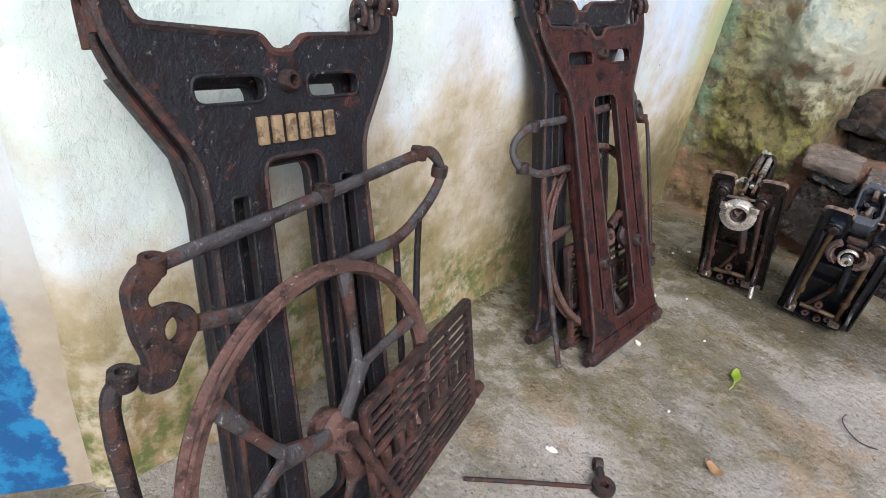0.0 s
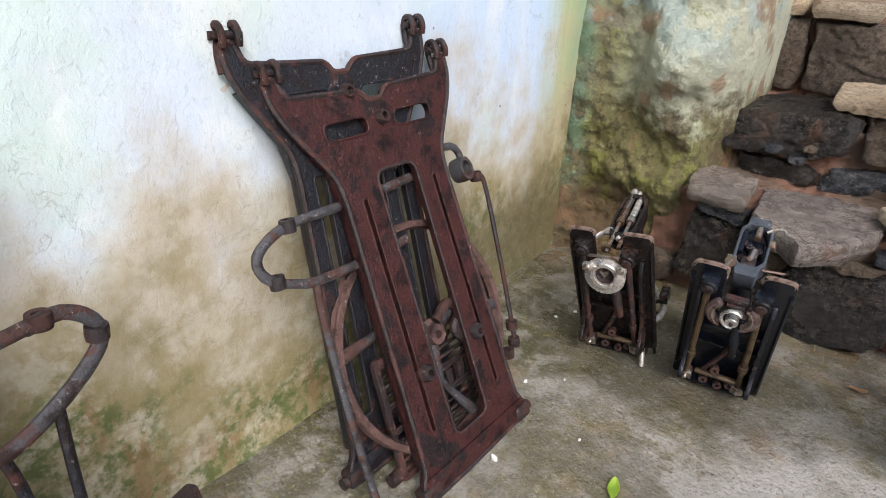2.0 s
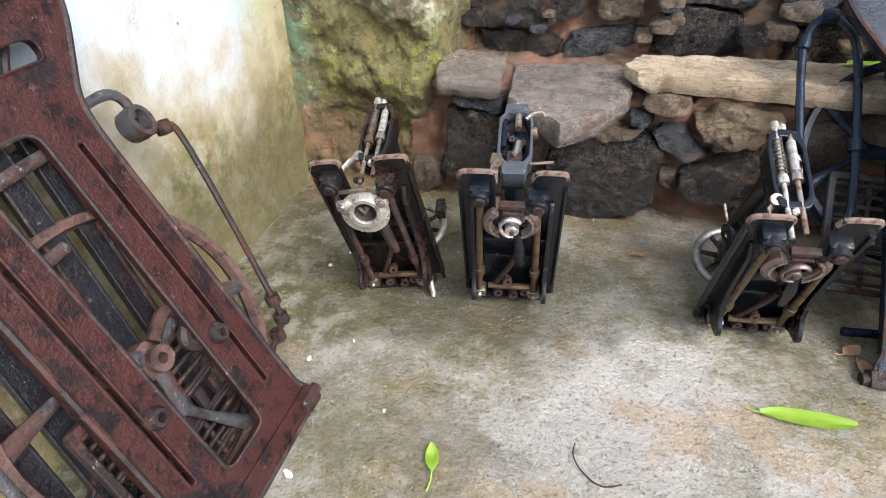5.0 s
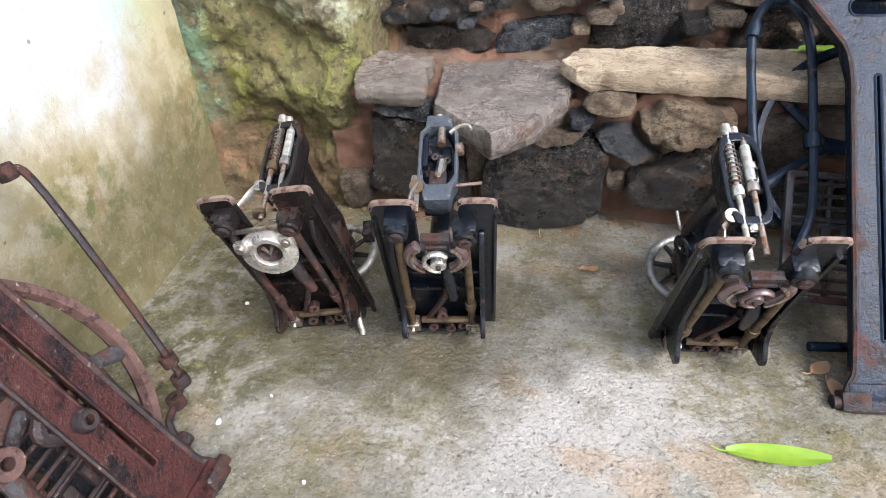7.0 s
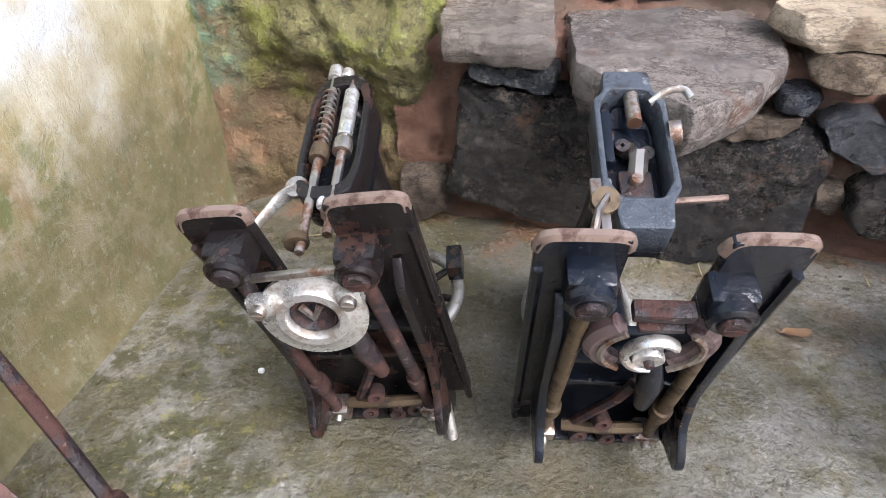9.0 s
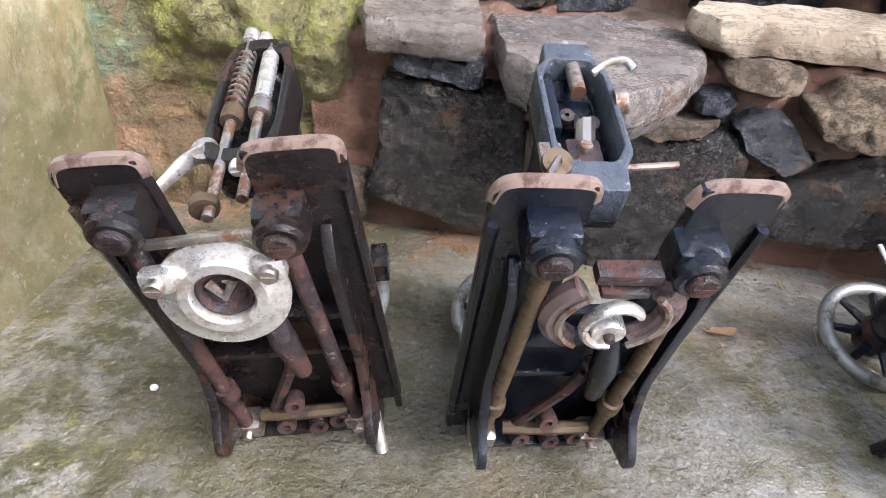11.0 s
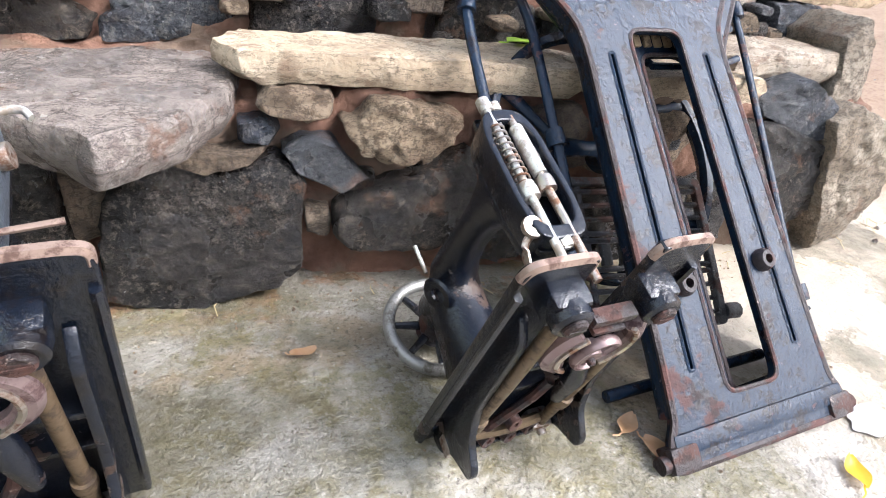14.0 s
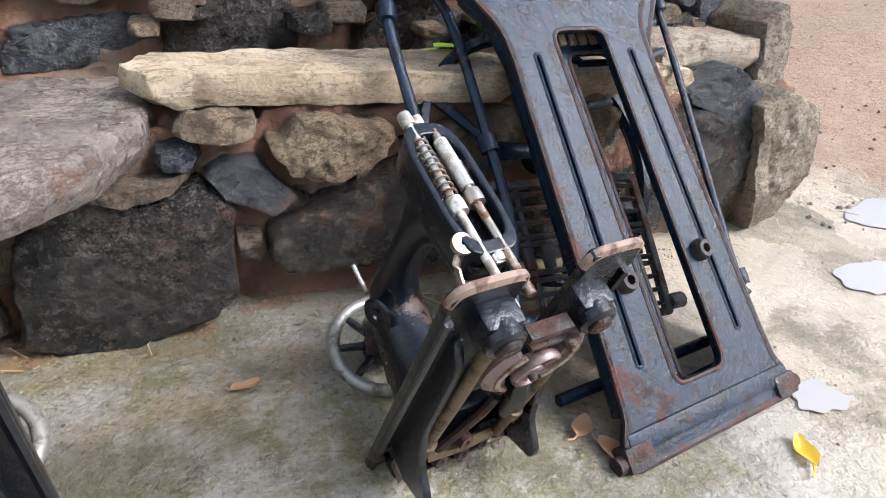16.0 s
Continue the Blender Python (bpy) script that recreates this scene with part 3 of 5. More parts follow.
def rock(outline, front, back, mat, seed, face="wall", rough=0.006, facets=5, round_=0.004, lean=0.0, tilt=(0.0, 0.0), step=0.009):
    """A quarried stone: its outline in (x, z) for a wall face, or in (x, y) for a slab lying flat;
    front and back are the depths (y, or z from the top down) of its two sides, the face hewn in a few facets."""
    rs = random.Random(seed)
    ring = rounded(outline, round_, 2)
    pts = []
    for i, p in enumerate(ring):
        q = ring[(i + 1) % len(ring)]
        k = max(1, int((q - p).length / step))
        pts += [p.lerp(q, j / k) for j in range(k)]
    c = sum(pts, Vector((0, 0))) / len(pts)
    size = max((p - c).length for p in pts)
    d = 1 if back > front else -1
    cuts = [(rs.uniform(0, 6.283), rs.uniform(0.25, 0.75) * size, rs.uniform(0.10, 0.42)) for _ in range(facets)]

    def depth(p):
        e = max([0.0] + [g * ((p - c).dot(Vector((math.cos(w), math.sin(w)))) - o) for w, o, g in cuts])
        return min(e, abs(back - front) * 0.4)

    def place(p, y):
        if face == "wall":
            v = Vector((p.x, y + lean * (p.y - c.y), p.y))
        else:
            v = Vector((p.x, p.y, y + tilt[0] * (p.x - c.x) + tilt[1] * (p.y - c.y)))
        n = Vector([noise.noise((v.x * f + seed * 3.7, v.y * f + o, v.z * f)) for f, o in ((15, 0), (15, 31), (15, 67))]) * rough
        n += Vector([noise.noise((v.x * f + seed, v.y * f + o, v.z * f)) for f, o in ((48, 3), (48, 41), (48, 83))]) * rough * 0.8
        n += Vector([noise.noise((v.x * 95 + o, v.y * 95, v.z * 95 + seed)) for o in (5, 23, 59)]) * rough * 0.4
        return v + n

    b = bmesh.new()
    rings = []
    for k, y in ((0.90, back), (1.0, front + (back - front) * 0.6), (1.0, front + (back - front) * 0.3), (1.0, front + d * 0.010)):
        rings.append([b.verts.new(place(c + (p - c) * k, y + (d * depth(p) if y != back else 0))) for p in pts])
    n = max(5, int(size / step * 0.8))
    for j in range(n):
        k = (1 - j / n) * (1 - 0.006 / size)
        rings.append([b.verts.new(place(c + (p - c) * k, front + d * depth(c + (p - c) * k))) for p in pts])
    for u, v in zip(rings, rings[1:]):
        for i in range(len(pts)):
            b.faces.new((u[i], u[(i + 1) % len(pts)], v[(i + 1) % len(pts)], v[i]))
    b.faces.new(rings[0])
    tip = b.verts.new(place(c, front + d * depth(c)))
    for i in range(len(pts)):
        b.faces.new((rings[-1][i], rings[-1][(i + 1) % len(pts)], tip))
    return part("stone", b, mat, stone_wall, smooth=38)


def rough_rect(x0, z0, x1, z1, seed):
    """Five to seven uneven corners round a box."""
    rs = random.Random(seed)
    w, h = x1 - x0, z1 - z0
    base = [(x0, z0 + h * 0.12), (x0 + w * 0.3, z0), (x1 - w * 0.06, z0 + h * 0.05), (x1, z0 + h * 0.55), (x1 - w * 0.16, z1), (x0 + w * 0.35, z1 - h * 0.05), (x0 + w * 0.04, z1 - h * 0.22)]
    return [(x + rs.uniform(-0.05, 0.05) * w, z + rs.uniform(-0.07, 0.07) * h) for x, z in base]


# foot course
rock([(0.67, 0.185), (0.69, 0.213), (0.73, 0.216), (0.77, 0.200), (0.84, 0.209), (0.87, 0.216), (0.90, 0.18), (0.90, 0.05), (0.865, 0.015), (0.74, -0.01), (0.63, 0.01), (0.645, 0.15)], 1.872, 2.05, "dark", 3, lean=0.05, facets=4)
rock([(0.72, 0.215), (0.73, 0.236), (0.79, 0.222), (0.845, 0.230), (0.825, 0.211), (0.775, 0.195)], 1.872, 2.0, "brown", 4)
rock([(0.87, 0.226), (0.90, 0.243), (0.94, 0.241), (0.965, 0.205), (0.99, 0.180), (0.95, 0.162), (0.89, 0.197)], 1.880, 2.0, "blueish", 5, facets=3)
rock([(0.945, 0.135), (0.98, 0.158), (1.05, 0.180), (1.12, 0.219), (1.15, 0.228), (1.165, 0.13), (1.15, 0.072), (1.09, 0.057), (0.97, 0.068), (0.94, 0.10)], 1.872, 2.05, "dark", 6, facets=5)
rock([(0.84, 0.287), (0.855, 0.307), (0.895, 0.309), (0.935, 0.298), (0.93, 0.272), (0.89, 0.266), (0.85, 0.273)], 1.880, 2.0, "tan", 7, rough=0.009)
rock([(0.943, 0.258), (0.967, 0.270), (0.996, 0.298), (1.055, 0.297), (1.12, 0.280), (1.127, 0.260), (1.09, 0.227), (1.02, 0.222), (0.97, 0.231)], 1.862, 2.0, "tan", 8, rough=0.010)
rock([(0.815, 0.264), (0.85, 0.268), (0.87, 0.255), (0.858, 0.232), (0.82, 0.234)], 1.885, 1.98, "blueish", 9)
rock([(0.903, 0.141), (0.942, 0.130), (0.945, 0.087), (0.908, 0.090)], 1.897, 2.0, "brown", 10)
rock([(0.405, 0.244), (0.425, 0.250), (0.565, 0.241), (0.59, 0.222), (0.622, 0.03), (0.55, 0.022), (0.39, 0.075), (0.398, 0.15)], 1.872, 2.05, "dark", 11, facets=4)
rock([(0.414, 0.278), (0.434, 0.291), (0.54, 0.276), (0.535, 0.243), (0.48, 0.250), (0.415, 0.264)], 1.870, 2.0, "blueish", 12)
rock([(0.60, 0.19), (0.655, 0.185), (0.645, 0.10), (0.61, 0.09)], 1.90, 2.0, "brown", 13)
rock([(0.31, 0.09), (0.385, 0.10), (0.39, 0.03), (0.32, -0.01)], 1.885, 2.0, "brown", 14)
# ledge slabs, laid flat on the foot course
rock([(0.535, 2.04), (0.786, 2.07), (0.820, 1.985), (0.810, 1.89), (0.757, 1.782), (0.680, 1.705), (0.645, 1.742), (0.556, 1.817)], 0.310, 0.252, "slab", 21, "flat", 0.004, 0, 0.004)
rock([(0.36, 2.065), (0.522, 2.02), (0.533, 1.857), (0.485, 1.843), (0.385, 1.86), (0.372, 1.92)], 0.328, 0.284, "slab", 22, "flat", 0.004, 0, 0.004)
rock([(0.787, 1.950), (0.825, 2.03), (1.16, 2.05), (1.31, 2.05), (1.315, 1.885), (1.10, 1.900), (0.82, 1.912)], 0.352, 0.308, "light", 23, "flat", 0.004, 0, 0.003)
rock([(1.32, 2.05), (1.62, 2.06), (1.66, 1.92), (1.33, 1.90)], 0.345, 0.305, "light", 24, "flat", 0.004, 0, 0.003)
rock([(1.60, 0.349), (1.71, 0.343), (1.73, 0.32), (1.72, 0.297), (1.64, 0.296), (1.60, 0.32)], 1.925, 2.1, "light", 25, round_=0.02)
rock([(1.60, 2.14), (1.90, 2.16), (1.97, 2.02), (1.90, 1.955), (1.66, 1.96)], 0.392, 0.335, "light", 26, "flat", 0.005, 2)
# second tier, set back behind the ledge
rock([(0.66, 0.355), (0.79, 0.378), (0.828, 0.37), (0.825, 0.31), (0.66, 0.30)], 2.135, 2.3, "blueish", 31, facets=3)
rock([(0.855, 0.40), (0.905, 0.434), (1.04, 0.415), (1.052, 0.38), (1.047, 0.33), (0.91, 0.318), (0.845, 0.32)], 2.125, 2.3, "dark", 32, facets=3)
rock([(1.16, 0.382), (1.23, 0.418), (1.32, 0.405), (1.375, 0.366), (1.36, 0.325), (1.135, 0.32)], 2.12, 2.3, "dark", 33, facets=3)
rock([(1.09, 0.478), (1.107, 0.495), (1.25, 0.495), (1.27, 0.457), (1.19, 0.430), (1.12, 0.434)], 2.13, 2.35, "blueish", 34, facets=3)
rock([(0.83, 0.458), (0.955, 0.49), (1.075, 0.466), (1.056, 0.428), (0.995, 0.432), (0.89, 0.445)], 2.13, 2.35, "dark", 35, facets=3)
rock([(0.70, 0.452), (0.815, 0.464), (0.816, 0.405), (0.75, 0.386), (0.71, 0.389)], 2.135, 2.3, "brown", 36, rough=0.009)
rock([(0.325, 0.455), (0.46, 0.482), (0.68, 0.49), (0.692, 0.475), (0.675, 0.40), (0.60, 0.372), (0.43, 0.36), (0.335, 0.355)], 2.115, 2.40, "dark", 37, facets=4, rough=0.008)
rock([(0.43, 0.355), (0.60, 0.352), (0.64, 0.335), (0.62, 0.30), (0.43, 0.30)], 2.13, 2.3, "dark", 38)
rock([(0.645, 0.338), (0.70, 0.362), (0.72, 0.36), (0.715, 0.30), (0.64, 0.30)], 2.125, 2.3, "blueish", 39)
rock([(1.69, 0.305), (1.785, 0.357), (1.885, 0.31), (1.90, 0.262), (1.84, 0.235), (1.71, 0.285)], 1.895, 2.06, "blueish", 40, facets=4)
rock([(1.62, 0.275), (1.76, 0.273), (1.91, 0.222), (1.94, 0.172), (1.76, 0.205), (1.63, 0.21)], 1.885, 2.1, "dark", 41, facets=3)
rock([(1.70, 0.205), (1.79, 0.21), (1.94, 0.178), (1.955, 0.113), (1.87, 0.05), (1.76, 0.08)], 1.880, 2.1, "dark", 42, facets=4)
rock([(1.71, 2.33), (1.96, 2.36), (2.19, 2.28), (2.20, 2.14), (2.02, 2.10), (1.75, 2.12)], 0.540, 0.46, "light", 43, "flat", 0.007, 3)
rock([(1.50, 0.52), (1.72, 0.505), (1.83, 0.47), (1.82, 0.42), (1.73, 0.40), (1.52, 0.41)], 2.12, 2.4, "slab", 44)
rock([(1.86, 0.45), (1.98, 0.455), (2.04, 0.42), (2.0, 0.37), (1.87, 0.38)], 2.10, 2.4, "blueish", 45)
rock([(1.85, 0.29), (1.91, 0.315), (2.04, 0.275), (2.06, 0.235), (2.075, 0.12), (2.05, 0.02), (1.96, 0.0), (1.905, 0.12)], 1.865, 2.0, "pale_brown", 46, facets=4, rough=0.007)
rock([(1.90, 0.42), (1.945, 0.46), (1.985, 0.38), (2.0, 0.27), (1.92, 0.26)], 1.95, 2.1, "pale_brown", 47, facets=2)
# third tier: squared blocks with flat stones on top
rock([(0.25, 0.665), (0.46, 0.68), (0.478, 0.53), (0.46, 0.475), (0.28, 0.49), (0.25, 0.53)], 2.42, 2.65, "brown", 51, rough=0.008)
rock([(0.477, 0.675), (0.685, 0.682), (0.715, 0.60), (0.712, 0.50), (0.49, 0.48)], 2.415, 2.65, "brown", 52, rough=0.008)
rock([(0.26, 2.60), (0.43, 2.61), (0.45, 2.42), (0.40, 2.39), (0.26, 2.41)], 0.732, 0.69, "light", 53, "flat", 0.004, 0, 0.003)
rock([(0.455, 2.60), (0.63, 2.61), (0.635, 2.41), (0.46, 2.40)], 0.735, 0.69, "light", 54, "flat", 0.004, 0, 0.003)
rock([(0.60, 2.34), (0.79, 2.38), (0.80, 2.18), (0.61, 2.17)], 0.545, 0.500, "light", 55, "flat", 0.005, 1)
rock([(0.69, 0.49), (0.80, 0.495), (0.815, 0.40), (0.70, 0.40)], 2.20, 2.4, "brown", 56, rough=0.008)
seed = 60
for box, front, mat in (((1.165, 0.02, 1.34, 0.17), 1.895, "dark"), ((1.165, 0.18, 1.36, 0.295), 1.89, "brown"), ((1.36, 0.02, 1.60, 0.16), 1.895, "dark"), ((1.37, 0.17, 1.60, 0.295), 1.90, "brown"),
                        ((1.58, 0.02, 1.72, 0.19), 1.90, "dark"), ((1.39, 0.37, 1.60, 0.50), 2.12, "dark"), ((1.28, 0.42, 1.46, 0.52), 2.16, "brown"), ((1.08, 0.50, 1.35, 0.56), 2.28, "slab"),
                        ((0.80, 0.50, 1.06, 0.58), 2.30, "brown"), ((0.70, 0.56, 0.90, 0.66), 2.44, "brown"), ((0.20, 0.745, 0.42, 0.93), 2.66, "brown"), ((0.43, 0.75, 0.66, 0.94), 2.66, "brown"),
                        ((0.68, 0.70, 0.90, 0.78), 2.62, "light"), ((0.92, 0.60, 1.16, 0.68), 2.50, "dark"), ((0.22, 0.36, 0.33, 0.46), 2.20, "brown")):
    seed += 1
    rock(rough_rect(*box, seed), front, front + 0.2, mat, seed, rough=0.008)
# small packing stones in the joints
rs = random.Random(5)
for _ in range(60):
    x, z = rs.uniform(0.42, 1.9), rs.choice((rs.uniform(0.0, 0.28), rs.uniform(0.36, 0.47)))
    s = rs.uniform(0.010, 0.026)
    y = bank(x, z) - 0.012
    rock(rough_rect(x - s * 1.4, z - s * 0.7, x + s * 1.4, z + s * 0.7, 200 + _), y - 0.018, y + 0.05, rs.choice(("tan", "brown", "dark", "blueish")), 200 + _, rough=0.004, facets=2, round_=0.004, step=0.012)


def far_face(s, t):
    a = Vector((2.2, 7.4)).lerp(Vector((9.5, 2.2)), s)
    return (a.x, a.y, -0.2 + 1.9 * t)


yard_wall = part("wall_far", sheet(40, 20, far_face, (0.15, 0.2, 0)), "far", smooth=60)
tagged(yard_wall, "distant weathered grey-brown plaster wall", "wall", kind="structure")


# ---------- treadle stands ----------
def frame_outline(w=1.0):
    right = [(0.154, -0.008), (0.154, 0.026), (0.141, 0.045), (0.137, 0.10), (0.124, 0.53), (0.128, 0.575), (0.155, 0.615), (0.190, 0.668),
             (0.205, 0.705), (0.206, 0.738), (0.184, 0.740), (0.174, 0.708), (0.030, 0.702), (0.016, 0.684)]
    pts = right + [(-x, y) for x, y in right[::-1]]
    rad = [0.01, 0.012, 0.02, 0.02, 0.05, 0.05, 0.05, 0.04, 0.03, 0.008, 0.008, 0.014, 0.012, 0.008]
    return rounded([(x * w, y) for x, y in pts], rad + rad[::-1])


def frame_holes(w=1.0, slits=True, wide_slit=0.007):
    hs = [rounded([(-0.048 * w, 0.062), (0.048 * w, 0.062), (0.048 * w, 0.566), (-0.048 * w, 0.566)], [0.02, 0.02, 0.022, 0.022])]
    for s in (-1, 1):
        hs.append(rounded([(s * w * 0.032, 0.630), (s * w * 0.126, 0.630), (s * w * 0.126, 0.660), (s * w * 0.032, 0.660)], 0.015))
        if slits:
            hs.append(rounded([(s * (0.095 - wide_slit), 0.10), (s * (0.095 + wide_slit), 0.10), (s * (0.087 + wide_slit), 0.530), (s * (0.087 - wide_slit), 0.530)], 0.006))
    hs.append([(0.007 * math.cos(a), 0.652 + 0.007 * math.sin(a)) for a in (2 * math.pi * i / 12 for i in range(12))])
    return hs


def side_frame(parent, c, mat, rust, at=None, w=1.0, slits=True, wide_slit=0.007, boss=True):
    """One cast side of a treadle stand with ribs, hinge lugs, feet and bosses, lying in the plane z = c."""
    out, holes = frame_outline(w), frame_holes(w, slits=slits, wide_slit=wide_slit)
    f = part("side_frame", plate(out, holes, 0.0075, 0.002, c), mat, parent)
    if at:
        f.matrix_basis = at
    b = rim(out, c + 0.006, 0.0050)
    part("edge_rib", b, "iron_edge", f)
    for k, h in enumerate(holes):
        part("slot_rib", rim(h, c + 0.007, 0.0034 if k == 0 else 0.0026), "iron_edge" if k == 0 else mat, f)
    # deep flanges along the outer legs
    for s in (-1, 1):
        b = bmesh.new()
        add_tube(b, [(s * w * 0.135, 0.05, c - 0.012), (s * w * 0.131, 0.12, c - 0.013), (s * w * 0.119, 0.53, c - 0.013), (s * w * 0.130, 0.588, c - 0.012), (s * w * 0.186, 0.672, c - 0.010)], 0.0045, sides=6, flat=3.4)
        part("flange", b, mat, f)
        # hinge lug: two ears with a rolled eye and a pin
        for dx in (-0.013, 0.013):
            b = bmesh.new()
            x = s * 0.192 * w + dx
            add_tube(b, smooth_path([(x, 0.700, c - 0.004), (x, 0.738, c - 0.006), (x, 0.760, c - 0.002), (x, 0.762, c + 0.012), (x, 0.747, c + 0.017), (x, 0.734, c + 0.012)]), 0.0062, sides=8, flat=0.9, up=(1, 0, 0))
            part("hinge_ear", b, rust, f)
        part("hinge_pin", rod((s * 0.192 * w - 0.025, 0.750, c + 0.004), (s * 0.192 * w + 0.025, 0.750, c + 0.004), 0.0062), rust, f)
        # foot with a caster knob
        b = bmesh.new()
        add_box(b, (s * 0.142 - 0.022, -0.010, c - 0.016), (s * 0.142 + 0.022, 0.022, c + 0.014), 0.007)
        add_tube(b, [(s * 0.150, 0.004, c), (s * 0.174, 0.004, c)], 0.011, sides=10)
        part("foot", b, rust, f)
        if boss:
            b = bmesh.new()
            add_lathe(b, [(0.0075, -0.006), (0.015, -0.006), (0.016, 0.008), (0.012, 0.016), (0.0065, 0.016), (0.0065, 0.002)], Matrix.Translation((s * 0.075, 0.212 + 0.006 * s, c + 0.006)), 16, True)
            part("boss", b, rust, f)
    b = bmesh.new()
    add_box(b, (-0.152, 0.008, c - 0.004), (0.152, 0.034, c + 0.0115), 0.004)
    part("foot_bar", b, mat, f)
    b = bmesh.new()
    add_lathe(b, [(0.0065, -0.004), (0.013, -0.004), (0.013, 0.012), (0.010, 0.017), (0.0065, 0.017)], Matrix.Translation((0, 0.652, c + 0.004)), 16, True)
    part("boss", b, rust, f)
    return f


def drive_wheel(parent, m, r, mat, rust, turn=46):
    """Cast treadle wheel: grooved rim, three spokes that fork halfway, hub with a crank eye; axis along local z of m."""
    b = bmesh.new()
    prof = [(r - 0.013, -0.011), (r - 0.002, -0.012), (r, -0.008), (r - 0.005, -0.002), (r - 0.005, 0.002), (r, 0.008), (r - 0.002, 0.012), (r - 0.013, 0.011), (r - 0.018, 0.0)]
    add_lathe(b, prof, m, 72, True)
    w = part("drive_wheel", b, rust, parent)
    up = m.to_3x3() @ Vector((0, 0, 1))

    def polar(a, d, z):
        return m @ Vector((d * math.cos(radians(a)), d * math.sin(radians(a)), z))

    for i in range(3):
        a = turn + 120 * i
        b = bmesh.new()
        add_tube(b, [polar(a, 0.020, 0.010), polar(a, 0.20 * r, 0.010), polar(a, 0.42 * r, 0.006)], 0.011, sides=10, flat=0.7, up=up, radii=[0.014, 0.012, 0.016])
        for k in (-1, 1):
            fork = smooth_path([polar(a, 0.36 * r, 0.006), polar(a + k * 9, 0.47 * r, 0.005), polar(a + k * 20, 0.68 * r, 0.003), polar(a + k * 27, r - 0.012, 0)])
            n = len(fork) - 1
            add_tube(b, fork, 0.009, sides=10, flat=0.7, up=up, radii=[0.0125 - 0.005 * math.sin(math.pi * min(1, j / n * 1.1)) for j in range(n + 1)])
        part("spoke", b, mat, w)
    b = bmesh.new()
    add_lathe(b, [(0.008, -0.018), (0.026, -0.018), (0.029, 0.010), (0.020, 0.018), (0.019, 0.030), (0.008, 0.030)], m, 24, True)
    part("hub", b, rust, w)
    return w


def treadle(parent, m, w, h, mat, bars=12, letters=True):
    """Foot plate: cast frame, cross slats and ribs, worn raised letters in the middle band as plain bars."""
    fr = part("treadle_plate", plate(rounded([(0, 0), (w, 0), (w, h), (0, h)], 0.012),
                                     [rounded([(0.013, 0.013), (w - 0.013, 0.013), (w - 0.013, h - 0.013), (0.013, h - 0.013)], 0.006)], 0.0065, 0.002), mat, parent)
    fr.data.transform(m)
    for i in range(1, bars):
        y = h * i / bars
        if letters and abs(y - h * 0.5) < h * 0.085:
            continue
        part("slat", tube([m @ Vector((0.01, y, 0)), m @ Vector((w - 0.01, y, 0))], 0.0042, sides=6, flat=1.1, up=m.to_3x3() @ Vector((0, 0, 1))), mat, fr)
    for i in range(1, 4):
        x = w * i / 4
        part("cross_rib", tube([m @ Vector((x, 0.01, -0.003)), m @ Vector((x, h - 0.01, -0.003))], 0.0048, sides=6, up=m.to_3x3() @ Vector((0, 0, 1))), mat, fr)
    if letters:
        for i in range(8):
            x = w * (0.12 + 0.76 * i / 7)
            b = bmesh.new()
            add_box(b, (x - 0.008, h * 0.43, -0.004), (x + 0.008, h * 0.57, 0.006), 0.002, m)
            part("letter_bar", b, mat, fr)
        for y in (0.41, 0.59):
            part("slat", tube([m @ Vector((0.01, h * y, 0)), m @ Vector((w - 0.01, h * y, 0))], 0.0045, sides=6), mat, fr)
    for x in (-0.012, w + 0.012):
        b = bmesh.new()
        add_tube(b, [m @ Vector((x - 0.014, 0.02, 0)), m @ Vector((x + 0.014, 0.02, 0))], 0.013, sides=10)
        part("pivot", b, mat, fr)
    return fr


def guard(parent, pts, r, mat, name="dress_guard", flat=0.8):
    return part(name, tube(smooth_path(pts), r, sides=8, flat=flat, wob=0.05), mat, parent)


def collar(parent, at, direction, r, length, mat, name="collar", bore=0.5):
    d = Vector(direction).normalized()
    m = Matrix.Translation(at) @ d.to_track_quat("Z", "Y").to_matrix().to_4x4()
    b = bmesh.new()
    add_lathe(b, [(r * bore, -length / 2), (r, -length / 2), (r * 1.06, 0), (r, length / 2), (r * bore, length / 2)], m, 16, True)
    return part(name, b, mat, parent)


def raised_bars(parent, at, width, height, count, mat, z, slant=0.0):
    """A worn raised name, shown as plain upright bars."""
    for i in range(count):
        x = at[0] - width / 2 + width * (i + 0.5) / count
        b = bmesh.new()
        add_box(b, (x - width / count * 0.32, at[1] - height / 2 + slant * x, z), (x + width / count * 0.32, at[1] + height / 2 + slant * x, z + 0.006), 0.0015)
        part("letter_bar", b, mat, parent, "faded gold raised bar")


